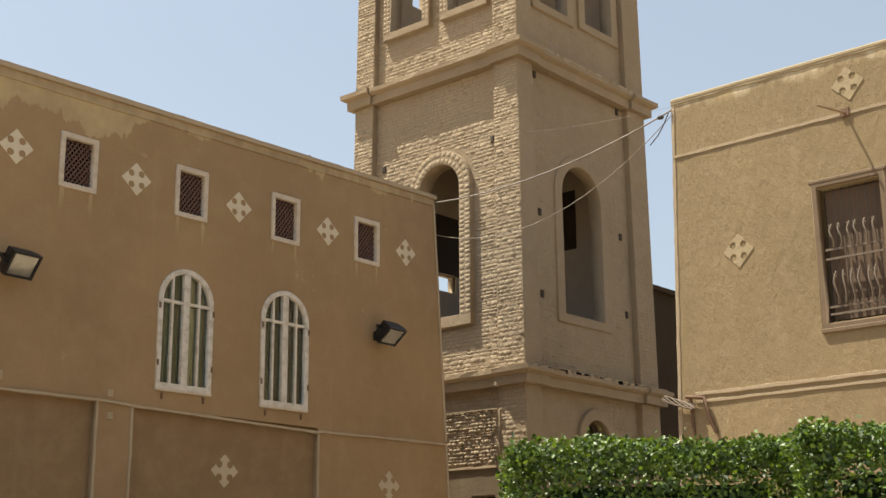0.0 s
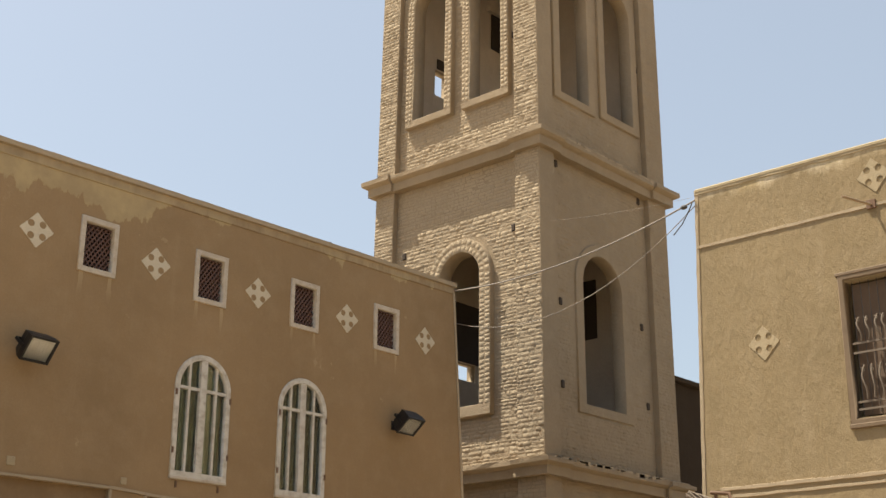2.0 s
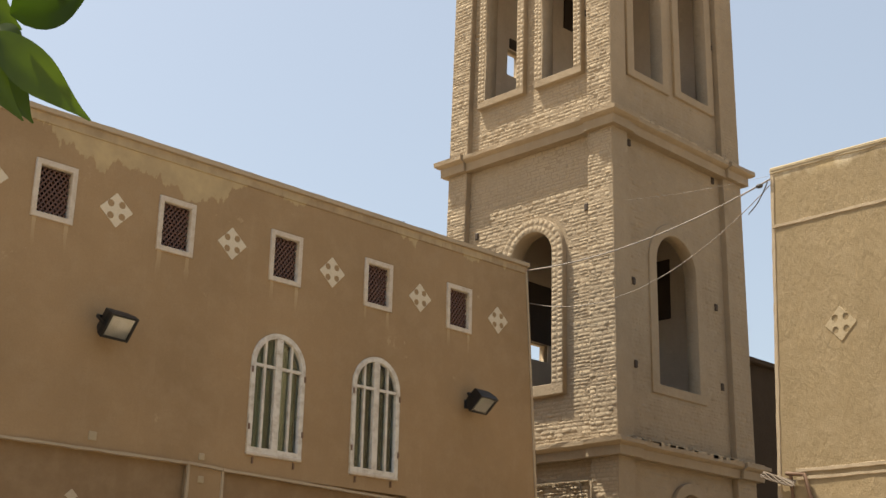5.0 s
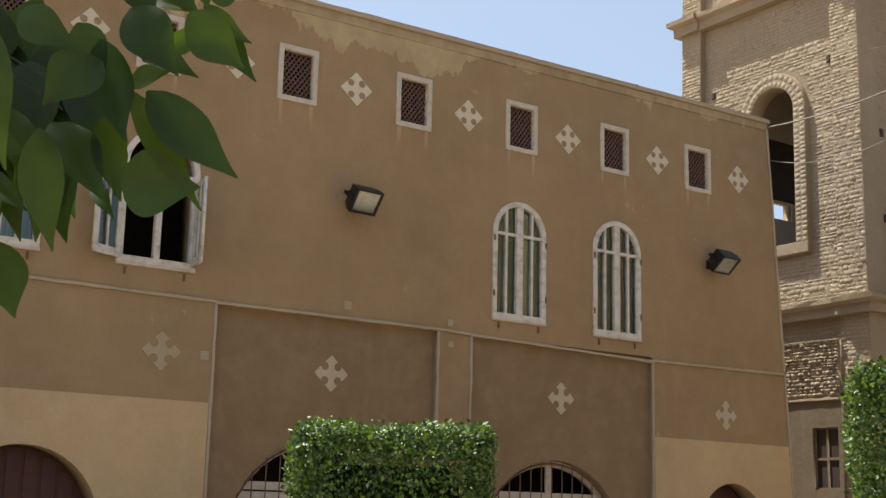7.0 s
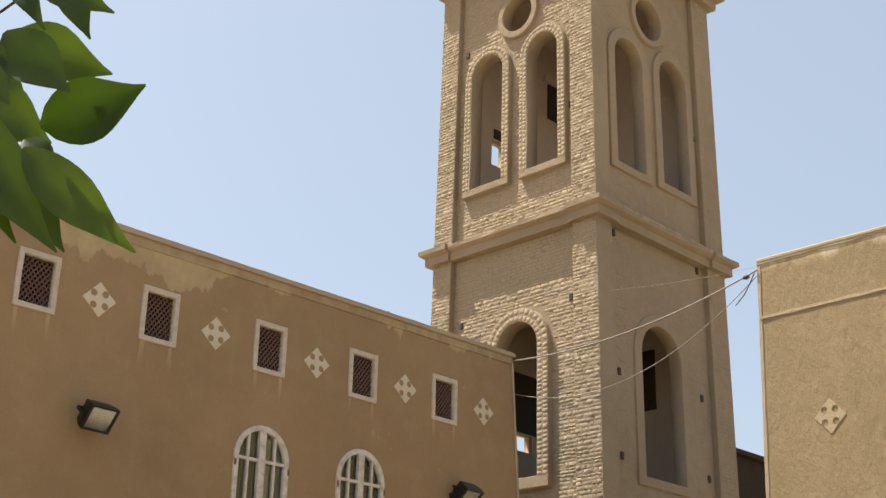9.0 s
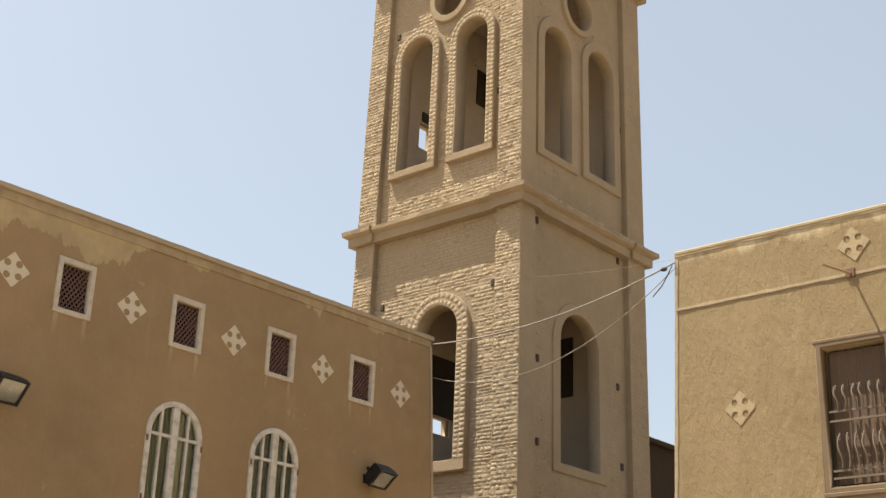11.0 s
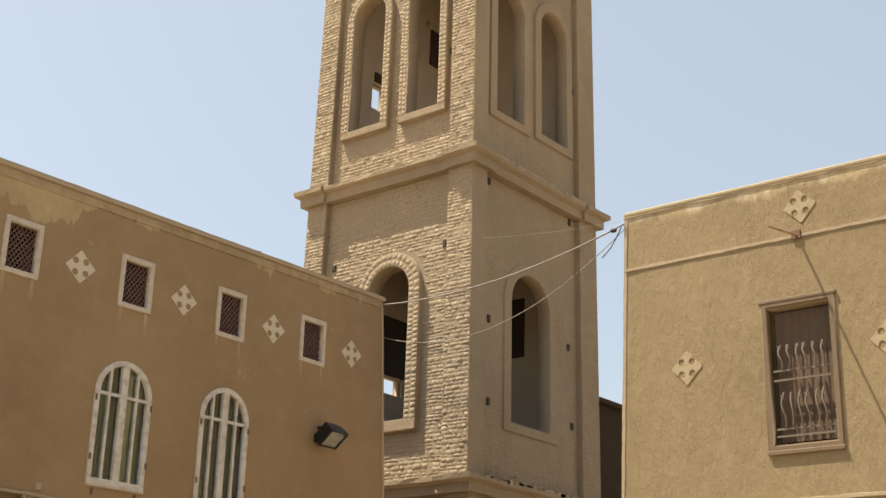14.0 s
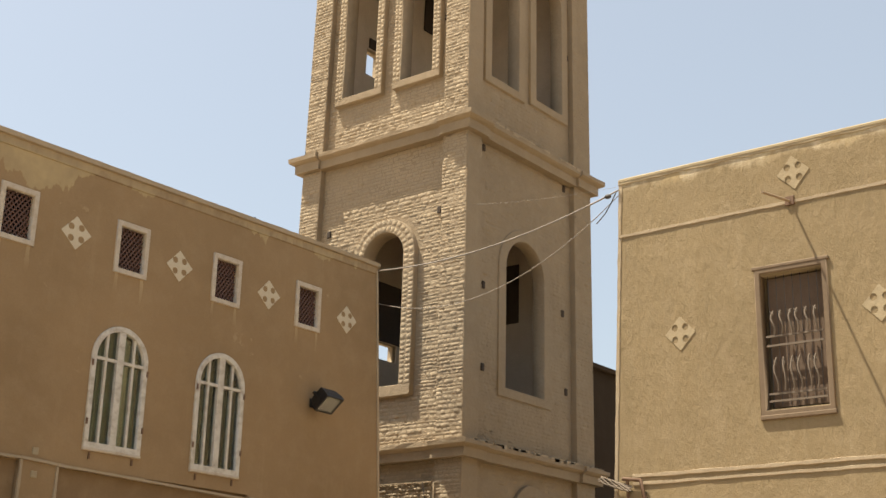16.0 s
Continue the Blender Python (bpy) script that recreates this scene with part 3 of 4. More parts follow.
        tube("bar", [m @ Vector((u, 0.05, 0.06)), m @ Vector((u, h, 0.06))], 0.009, M_RUST, fr)
    pts = arch(x0 + 0.05, x1 - 0.05, 0.05, top - 0.05, 20)
    tube("bar_hoop", [m @ Vector((u, h, 0.065)) for u, h in pts], 0.014, M_RUST, fr)


# red-brown plank doors in the plain arches
for x0, x1, _, top in (ARCH_A, ARCH_D):
    m = HALL @ Matrix.Translation((0, 0, -0.3))
    c = (x0 + x1) / 2
    dr = slab("door", arch(x0 - 0.05, x1 + 0.05, 0.02, top + 0.05), [], -0.08, -0.03, m, M_DOOR, hall, "dark red-brown wooden door under a round arch")
    for i in range(9):
        u = x0 + 0.08 + (x1 - x0 - 0.16) * i / 8
        h = top - (x1 - x0) / 2 + math.sqrt(max(0.0, ((x1 - x0) / 2) ** 2 - (u - c) ** 2)) - 0.02
        box_part("plank", (u - 0.085, u + 0.085, 0.03, h, -0.03, -0.015), m, M_DOOR, dr, "", 0.006)
    box_part("rail", (x0 + 0.02, x1 - 0.02, top - (x1 - x0) / 2 - 0.05, top - (x1 - x0) / 2 + 0.05, -0.015, 0.005), m, M_DOOR, dr, "", 0.006)


# ---- floodlights ----
def floodlight(x, z, yaw, tilt):
    fl = thing("floodlight", (x, 14.0, z), "black metal floodlight with a dusty glass front on a wall bracket", "floodlight", "floodlights on the hall")
    m = HALL @ Matrix.Translation((x, z, 0.0))
    bm = bmesh.new()
    add_box(bm, -0.06, 0.06, -0.07, 0.07, 0.0, 0.02, m, 0.004)
    add_box(bm, -0.03, 0.03, -0.03, 0.03, 0.02, 0.16, m, 0.004)
    part("bracket", bm, M_BLACK, fl)
    h = m @ Matrix.Translation((0.03, 0.0, 0.30)) @ Matrix.Rotation(math.radians(yaw), 4, "Y") @ Matrix.Rotation(math.radians(tilt), 4, "X")
    bm = bmesh.new()
    v = []
    for s, zz in ((0.80, -0.15), (0.97, -0.02), (1.0, 0.075), (0.85, 0.075), (0.83, 0.055)):
        v.append([bm.verts.new(h @ Vector((a * 0.20 * s, b * 0.165 * s, zz))) for a, b in ((-1, -1), (1, -1), (1, 1), (-1, 1))])
    bm.faces.new(v[0][::-1])
    for p, q in zip(v, v[1:]):
        for i in range(4):
            bm.faces.new((p[i], p[(i + 1) % 4], q[(i + 1) % 4], q[i]))
    bmesh.ops.recalc_face_normals(bm, faces=bm.faces)
    housing = part("housing", bm, M_BLACK, fl)
    for k in range(6):
        u = -0.12 + k * 0.048
        box_part("cooling_fin", (u - 0.006, u + 0.006, -0.11, 0.11, -0.19, -0.148), h, M_BLACK, housing)
    bm = bmesh.new()
    add_box(bm, -0.178, 0.178, -0.146, 0.146, 0.035, 0.04, h)
    for i in (-1, 0, 1):
        add_box(bm, i * 0.095 - 0.038, i * 0.095 + 0.038, -0.02, 0.10, 0.04, 0.05, h, 0.006)
    part("reflector", bm, M_REFLECTOR, fl, "pale reflector behind the glass")
    box_part("glass", (-0.178, 0.178, -0.147, 0.147, 0.062, 0.066), h, M_LAMPGLASS, fl).visible_shadow = False
    bm = bmesh.new()
    for s in (-1, 1):
        add_box(bm, s * 0.215 - 0.006, s * 0.215 + 0.006, -0.02, 0.02, -0.16, 0.03, h)
    add_box(bm, -0.221, 0.221, -0.02, 0.02, -0.172, -0.16, h)
    part("yoke", bm, M_BLACK, fl)


floodlight(8.10, 5.44, 4, 38)
floodlight(14.64, 5.49, 2, 50)

# ---- the bell tower ----
TX, TY = 20.0, 15.09
WX, WY = 4.855, 4.74
tower = thing("bell_tower", (TX + WX / 2, TY + WY / 2, 0), "square rubble-stone bell tower with arched openings and plaster cornices", "tower")
F_WEST = face((TX, TY, 0), (-1, 0, 0))      # local x = -(y - TY)
F_SOUTH = face((TX, TY, 0), (0, -1, 0))     # local x = x - TX
F_EAST = face((TX + WX, TY, 0), (1, 0, 0))  # local x = y - TY
F_NORTH = face((TX, TY + WY, 0), (0, 1, 0))  # local x = -(x - TX)
REC = -0.14
LV = (5.47, 5.81, 12.29, 12.66, 19.45, 19.85)


def mirror(ring):
    return [(-x, y) for x, y in ring][::-1]


west_mid = [(1.63, 2.77, 7.06, 10.44)]
west_up = [(2.70, 3.70, 13.93, 17.28), (1.03, 1.96, 13.93, 17.24)]
south_mid = [(1.57, 3.03, 7.1, 10.45)]
south_up = [(0.93, 2.00, 13.90, 17.15), (2.68, 3.78, 13.97, 17.30)]
west_eye, south_eye = (2.29, 18.08, 0.47), (2.3, 18.03, 0.53)
T = 0.24
west_holes = [mirror(arch(*a)) for a in west_mid + west_up] + [disc(-west_eye[0], west_eye[1], west_eye[2])]
south_holes = [arch(*a) for a in south_mid + south_up] + [disc(*south_eye)]
south_low = arch(2.05, 2.95, 3.2, 4.98)
slab("wall", rect(-WY + 0.3, -0.3, 0, LV[5]), west_holes, REC - T, REC, F_WEST, M_TOWER, tower)
slab("wall", rect(0.5, WX - 0.5, 0, LV[5]), south_holes + [south_low], REC - T, REC, F_SOUTH, M_TOWER, tower)
# the east arches are unseen, added to let light into the tower
slab("wall", rect(0.3, WY - 0.3, 0, LV[5]), [arch(2.95, 4.0, 7.1, 10.4), arch(2.9, 4.0, 13.9, 17.2)], REC - T, REC, F_EAST, M_TOWER, tower)
slab("wall", rect(-WX + 0.5, -0.5, 0, LV[5]), [rect(-3.15, -1.6, 8.44, 8.86), rect(-2.0, -1.47, 15.31, 16.0)], REC - T, REC, F_NORTH, M_TOWER, tower)
for m, ring, holes in ((F_WEST, rect(-WY + 0.55, -0.55, 0.1, 19.4), [mirror(arch(a - 0.004, c + 0.004, d - 0.004, e + 0.004)) for a, c, d, e in west_mid + west_up] + [disc(-west_eye[0], west_eye[1], 0.474)]),
                       (F_SOUTH, rect(0.55, WX - 0.55, 0.1, 19.4), [arch(a - 0.004, c + 0.004, d - 0.004, e + 0.004) for a, c, d, e in south_mid + south_up + [(2.05, 2.95, 3.2, 4.98)]] + [disc(south_eye[0], south_eye[1], 0.534)]),
                       (F_EAST, rect(0.55, WY - 0.55, 0.1, 19.4), [arch(2.95, 4.0, 7.1, 10.4), arch(2.9, 4.0, 13.9, 17.2)]),
                       (F_NORTH, rect(-WX + 0.55, -0.55, 0.1, 19.4), [rect(-3.15, -1.6, 8.44, 8.86), rect(-2.0, -1.47, 15.31, 16.0)])):
    slab("inner_lining", ring, holes, REC - T - 0.025, REC - T, m, M_INNER, tower, "inside plaster, paled to brighten the interior")
for z in (5.7, 12.5, 19.5):
    box_part("floor_slab", (TX + 0.45, TX + WX - 0.45, TY + 0.45, TY + WY - 0.45, z - 0.15, z + 0.1), Matrix(), M_INNER, tower)
# dark panels on the far walls paint the interior's shade, seen through the arches
NY, EX = TY + WY - 0.40, TX + WX - 0.40
for x0, x1, z0, z1 in ((1.0, 4.0, 8.86, 10.27), (3.60, 4.13, 17.36, 18.35), (1.52, 1.92, 16.02, 16.27)):
    box_part("interior_dark_panel", (TX + x0, TX + x1, NY - 0.05, NY - 0.01, z0, z1), Matrix(), M_DARKWOOD, tower, "dark panel painted for the unlit tower interior")
box_part("interior_dark_panel", (EX - 0.05, EX - 0.01, TY + 1.74, TY + 2.75, 9.35, 10.78), Matrix(), M_DARKWOOD, tower, "dark panel painted for the unlit tower interior")
box_part("lintel", (TX + 3.4, TX + 4.3, NY - 0.14, NY - 0.005, 18.36, 18.52), Matrix(), M_INNER, tower)


def moulding(name, z0, z1, out):
    """Square cornice with a stepped profile, breaking forward round the corner piers."""
    bm = bmesh.new()
    h = z1 - z0
    steps = ((REC - 0.02, 0.0), (out * 0.34, 0.0), (out * 0.38, h * 0.52), (out * 0.72, h * 0.60), (out * 0.98, h * 0.70), (out, h * 0.95), (REC - 0.02, h * 1.08))
    pier_w, pier_e = 0.66, 0.6

    def plan(d):
        k = 0.07
        a, b, c, e = TX - d, TY - d, TX + WX + d, TY + WY + d
        pts = [(a - k, b - k), (TX + 0.62, b - k), (TX + 0.62, b), (TX + WX - 0.72, b), (TX + WX - 0.72, b - k), (c + k, b - k),
               (c + k, TY + pier_w), (c, TY + pier_w), (c, TY + WY - pier_e), (c + k, TY + WY - pier_e), (c + k, e + k),
               (TX + WX - 0.7, e + k), (TX + WX - 0.7, e), (TX + 0.6, e), (TX + 0.6, e + k), (a - k, e + k),
               (a - k, TY + WY - pier_e), (a, TY + WY - pier_e), (a, TY + pier_w), (a - k, TY + pier_w)]
        return pts
    rnd = random.Random(int(z0 * 10))
    rows = []
    for (d, z) in steps:
        ring = plan(d)
        fine = []
        for (p, q), (p2, q2) in zip(zip(ring, ring[1:] + ring[:1]), zip(plan(out), plan(out)[1:] + plan(out)[:1])):
            n = max(1, int(math.dist(p2, q2) / 0.3))
            fine += [(p[0] + (q[0] - p[0]) * i / n, p[1] + (q[1] - p[1]) * i / n) for i in range(n)]
        rows.append([bm.verts.new((x + rnd.uniform(-1, 1) * 0.008, y + rnd.uniform(-1, 1) * 0.008, z0 + z + rnd.uniform(-1, 1) * (0.014 if z > h * 0.9 else 0.005))) for x, y in fine])
    n = len(rows[0])
    for p, q in zip(rows, rows[1:]):
        for i in range(n):
            bm.faces.new((p[i], p[(i + 1) % n], q[(i + 1) % n], q[i]))
    bmesh.ops.recalc_face_normals(bm, faces=bm.faces)
    return part(name, bm, M_TOWER, tower, "worn plaster cornice with a stepped profile")


moulding("cornice", LV[0], LV[1], 0.17)
moulding("cornice", LV[2], LV[3], 0.185)
moulding("cornice", LV[4], LV[5], 0.28)
for z, out in ((LV[1], 0.17), (LV[3], 0.185)):
    crnd = random.Random(int(z))
    bm = bmesh.new()
    for i in range(46):
        u = crnd.uniform(0.1, WX - 0.1)
        w, d, hh = crnd.uniform(0.06, 0.22), crnd.uniform(0.05, 0.10), crnd.uniform(0.008, 0.026)
        y = TY - out + 0.004
        add_box(bm, TX + u, TX + u + w, y, y + d, z - 0.06, z + hh + 0.012, Matrix.Identity(4), 0.008)
    ob = part("crumbled_mortar", bm, M_EDGE, tower, "crumbling pale mortar on the cornice")
    tagged(ob, kind="stuff")
box_part("tower_roof", (TX + 0.1, TX + WX - 0.1, TY + 0.1, TY + WY - 0.1, LV[5] - 0.12, LV[5] + 0.05), Matrix(), M_TOWER, tower)

# corner piers, storey by storey
for z0, z1 in ((0.0, LV[0] + 0.05), (LV[1] - 0.02, LV[2] + 0.05), (LV[3] - 0.02, LV[4] + 0.05)):
    for x0, x1, y0, y1 in ((0, 0.52, 0, 0.66), (WX - 0.72, WX, 0, 0.6), (0, 0.6, WY - 0.58, WY), (WX - 0.7, WX, WY - 0.58, WY)):
        bm = bmesh.new()
        add_box(bm, TX + x0, TX + x1, TY + y0, TY + y1, z0, z1, Matrix.Identity(4), 0.012)
        part("corner_pier", bm, M_TOWER, tower)


def surround(m, a, w, flip, out=0.02):
    x0, x1, z0, z1 = a
    o, i = arch(x0 - w, x1 + w, z0 - w * 0.75, z1 + w, 22), arch(x0 + 0.012, x1 - 0.012, z0 + 0.012, z1 - 0.012, 22)
    if flip:
        o, i = mirror(o), mirror(i)
    return slab("window_surround", o, [i], REC - T - 0.03, out, m, M_TOWER, tower, "raised plaster surround of an arched opening", 0.012)


surround(F_WEST, west_mid[0], 0.29, True, -0.015)
surround(F_SOUTH, south_mid[0], 0.25, False, -0.10)
for a in west_up:
    surround(F_WEST, a, 0.21, True, -0.01)
for a in south_up:
    surround(F_SOUTH, a, 0.23, False, -0.075)
slab("eye_surround", disc(-west_eye[0], west_eye[1], 0.62), [disc(-west_eye[0], west_eye[1], 0.458)], REC - T - 0.03, -0.04, F_WEST, M_TOWER, tower, "round plaster surround", 0.01)
slab("eye_surround", disc(south_eye[0], south_eye[1], 0.67), [disc(south_eye[0], south_eye[1], 0.518)], REC - T - 0.03, -0.05, F_SOUTH, M_TOWER, tower, "round plaster surround", 0.01)
slab("arch_surround", arch(1.85, 3.15, 3.2, 5.2), [arch(2.06, 2.94, 3.22, 4.965)], REC - 0.05, -0.05, F_SOUTH, M_TOWER, tower, "plain plaster surround", 0.01)

# putlog holes: sooty sockets
for m, sgn, spots in ((F_SOUTH, 1, ((0.74, 12.17), (3.88, 12.2), (0.79, 9.14), (3.79, 9.2), (0.80, 7.41), (3.90, 7.44), (4.05, 15.6))),
                      (F_WEST, -1, ((0.80, 10.72), (3.90, 10.74), (0.74, 15.2), (3.95, 14.6), (3.95, 17.6)))):
    for u, z in spots:
        bm = bmesh.new()
        add_box(bm, sgn * u - 0.05, sgn * u + 0.05, z - 0.09, z + 0.07, REC - 0.08, REC + 0.035, m, 0.015)
        part("putlog_stub", bm, M_DARKWOOD, tower, "dark timber stub in a scaffold hole")

# ---- link building between hall and tower ----
link = thing("link_building", (19.9, 18, 0), "low brown rendered link building with a rough stone parapet", "building")
F_LINK = face((19.93, TY, 0), (-1, 0, 0))
slab("wall", rect(-7.0, -0.665, 0, 3.92), [rect(-1.36, -0.76, 2.2, 3.36)], -0.28, 0.0, F_LINK, M_LINK, link)
slab("parapet", [(-7.0, 3.92), (-0.665, 3.92), (-0.665, 5.02), (-7.0, 5.08)], [], -0.28, -0.03, F_LINK, M_TOWER, link)
ridge("ledge", -7.0, 3.93, -0.70, 3.90, 0.05, 0.04, F_LINK, M_EDGE, link, seed=51)
ridge("parapet_top", -7.0, 5.1, -0.665, 5.02, 0.035, 0.03, F_LINK, M_TOWER, link, seed=52)
fr = slab("window", rect(-1.38, -0.74, 2.18, 3.38), [rect(-1.33, -1.08, 2.24, 2.75), rect(-1.04, -0.79, 2.24, 2.75), rect(-1.33, -1.08, 2.80, 3.33), rect(-1.04, -0.79, 2.80, 3.33)], -0.1, -0.05, F_LINK, M_WOOD, link, "dusty brown four-pane window")
# opaque pane in the room-shade colour, not see-through
slab("pane", rect(-1.35, -0.77, 2.2, 3.36), [], -0.085, -0.08, F_LINK, M_DARKROOM, fr, "opaque pane coloured as the unlit room behind")

dc = tube("drain_cable", [(19.88, TY + 0.86, 5.02), (19.86, TY + 0.74, 4.5), (19.87, TY + 0.66, 3.95)], 0.008, M_DARKCABLE, link)

# ---- dark building behind ----
back = thing("rear_building", (28, 17.5, 0), "dark shaded flat-roofed building behind the tower", "building")
# wall and roof carry their shade in the base colour
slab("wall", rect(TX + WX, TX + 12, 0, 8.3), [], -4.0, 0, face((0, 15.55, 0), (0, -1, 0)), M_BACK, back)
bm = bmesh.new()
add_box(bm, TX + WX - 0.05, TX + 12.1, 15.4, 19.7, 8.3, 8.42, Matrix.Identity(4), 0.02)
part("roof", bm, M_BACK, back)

# ---- the house ----
house = thing("house", (19, 2, 0), "flat-roofed ochre roughcast house with a barred window", "building")
HX = 15.0
F_HOUSE = face((HX, 0, 0), (-1, 0, 0))  # local x = -y
slab("wall", [(-8.92, 0), (6, 0), (6, 8.2), (-8.615, 8.15)], [rect(-6.595, -5.785, 4.72, 6.45)], -0.4, 0.0, F_HOUSE, M_HOUSE, house)
slab("side_wall", rect(HX + 0.4, 24, 0, 8.15), [], -0.4, 0.0, face((0, 8.66, 0), (0, 1, 0)) @ Matrix.Scale(-1, 4, (1, 0, 0)), M_HOUSE, house)
box_part("roof", (HX + 0.4, 24, -6, 8.25, 7.5, 7.7), Matrix(), M_EDGE, house)
# dark sheet and floor give the house window its painted gloom
box_part("painted_room_shade", (HX + 1.2, HX + 1.3, 3, 8.2, 3.5, 7.4), Matrix(), M_DARKROOM, house)
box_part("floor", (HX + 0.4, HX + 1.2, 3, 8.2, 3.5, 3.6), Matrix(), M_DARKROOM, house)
bm = bmesh.new()
add_box(bm, HX - 0.02, HX + 0.42, -6, 8.63, 8.135, 8.195, Matrix.Identity(4), 0.015)
part("coping", bm, M_CROSS_DIM, house, "crumbling pale coping")
ridge("coping_edge", -8.63, 8.14, 6, 8.17, 0.08, 0.014, F_HOUSE, M_CROSS_DIM, house, seed=61)
ridge("string_course", -8.635, 7.345, 6, 7.43, 0.05, 0.014, F_HOUSE, M_EDGE, house, seed=62)
ridge("string_course", -8.5, 4.03, 6, 4.08, 0.055, 0.018, F_HOUSE, M_EDGE, house, seed=63)
ridge("string_course", -8.5, 3.93, 6, 3.985, 0.045, 0.015, F_HOUSE, M_EDGE, house, seed=64)
ridge("corner_edge", -8.89, 0.05, -8.60, 8.12, 0.06, 0.010, F_HOUSE, M_EDGE, house, "rubbed pale corner", 65)
for y, z, tilt in ((7.745, 5.85, 0.0), (6.065, 7.75, 0.05), (5.085, 5.87, 0.0), (3.35, 7.77, 0.0)):
    cross_relief(house, F_HOUSE, -y, z, 0.215, 0.225, tilt, False, M_CROSS_DIM)
F_WIN = F_HOUSE @ Matrix.Translation((-0.045, -0.01, 0))
wf = slab("window", rect(-6.62, -5.66, 4.64, 6.55), [rect(-6.545, -5.735, 4.715, 6.475)], -0.14, 0.03, F_WIN, M_WOOD, house, "brown wooden window frame with an iron grille", 0.01)
bm = bmesh.new()
add_box(bm, -6.63, -5.65, 4.60, 4.66, -0.02, 0.037, F_WIN, 0.01)
part("sill", bm, M_WOOD, wf)
box_part("lintel", (-6.65, -5.63, 6.53, 6.575, -0.02, 0.036), F_WIN, M_WOOD, wf, "", 0.008)
bm = bmesh.new()
add_box(bm, -6.5, -5.77, 4.77, 6.43, -0.125, -0.12, F_WIN)
part("shutter_panel", bm, M_SHUTTER, wf, "dark closed panel behind the grille")
for z in (4.83, 4.92, 5.53, 5.65):
    box_part("grille_rail", (-6.51, -5.765, z - 0.013, z + 0.013, -0.015, 0.0), F_WIN, M_GREYIRON, wf)
for i in range(7):
    u = -6.45 + i * 0.107
    tube("grille_bar", [F_WIN @ Vector((u, z, -0.008)) for z in (4.77, 6.43)], 0.005, M_IRON, wf)
# wavy dusty bars in two tiers, each with a small curl at its head
grnd = random.Random(17)
for i in range(6):
    for z0, h in ((4.95, 0.42), (5.67, 0.30)):
        u = -6.395 + i * 0.107 + grnd.uniform(-0.012, 0.012)
        sway, ph = grnd.uniform(0.012, 0.024), grnd.uniform(-0.5, 0.5)
        pts = [F_WIN @ Vector((u + sway * math.sin(2 * math.pi * k / 14 + ph), z0 + h * k / 14, 0.03 * math.sin(math.pi * k / 14))) for k in range(15)]
        wb = tube("wavy_bar", pts, 0.013, M_GREYIRON, wf, "dusty pale wavy iron bar")
        top = F_WIN.inverted() @ pts[-4]
        curl = [F_WIN @ Vector((top.x + 0.035 * math.sin(0.5 * k) * (1 - k / 14), top.y + 0.006 * k, 0.015)) for k in range(11)]
        tube("curl", curl, 0.007, M_GREYIRON, wb)

# iron bracket high on the house wall; it throws a long slanting shadow
br = thing("wall_bracket", (HX, 6.13, 7.37), "rusty iron pole standing out from the house wall", "bracket")
tube("pole", [(HX + 0.05, 6.13, 7.375), (HX - 0.86, 6.13, 7.23)], 0.017, M_POLE, br, sides=6)
bm = bmesh.new()
add_box(bm, -6.19, -6.07, 7.31, 7.43, 0.0, 0.03, F_HOUSE, 0.005)
part("wall_plate", bm, M_RUST, br)
# cable fixings at the lower house corner
fx = thing("cable_bracket", (HX, 8.5, 3.8), "iron cable bracket with a bundle of pale dusty cables", "bracket")
tube("arm", [(HX - 0.02, 8.22, 3.5), (HX - 0.06, 8.30, 3.72), (HX - 0.06, 8.36, 3.97), (HX - 0.06, 8.62, 4.0)], 0.026, M_RUST, fx, sides=6)
tube("arm", [(HX - 0.02, 8.55, 3.5), (HX - 0.05, 8.56, 3.98)], 0.022, M_RUST, fx, sides=6)
for i in range(7):
    a = i * 0.9
    pts = [(HX - 0.08 + 0.03 * math.sin(a + k * 0.7), 8.5 + 0.09 * k + 0.02 * math.sin(a * 2 + k), 3.86 + 0.03 * k + 0.04 * math.sin(a + k * 0.9)) for k in range(6)]
    tube("cable_end", pts, 0.011, M_GREYIRON, fx)


# ---- cables across the court ----
def cable(name, p, q, sag, r, mat, label):
    pts = []
    for i in range(41):
        f = i / 40
        v = Vector(p).lerp(Vector(q), f)
        v.z -= sag * 4 * f * (1 - f)
        pts.append(v)
    ob = tube(name, pts, r, mat)
    return tagged(ob, label, "cable")


cable("overhead_cable", (HX - 0.03, 8.62, 8.03), (16.06, 13.97, 8.02), 0.22, 0.012, M_CABLE, "pale dusty overhead cable between house and hall")
cable("overhead_cable", (HX - 0.03, 8.62, 7.95), (16.1, 13.97, 7.45), 0.62, 0.006, M_CABLE, "thin sagging pale overhead cable between house and hall")
cable("overhead_cable", (HX - 0.03, 8.63, 8.08), (TX + 0.35, TY + 0.1, 10.75), 0.05, 0.002, M_CABLE, "thin slack wire between house and tower")
tw = tube("dangling_wire", [(HX - 0.03, 8.66, 8.0), (HX - 0.03, 8.74, 7.86), (HX - 0.03, 8.84, 7.72), (HX - 0.03, 8.98, 7.60)], 0.008, M_DARKCABLE)
tagged(tw, "short dark wire hanging from the house corner", "cable")
bm = bmesh.new()
bmesh.ops.create_icosphere(bm, subdivisions=2, radius=0.035, matrix=Matrix.Translation((HX - 0.03, 8.79, 7.97)) @ Matrix.Diagonal((1, 1.6, 1, 1)))
ins = part("insulator", bm, M_DARKCABLE)
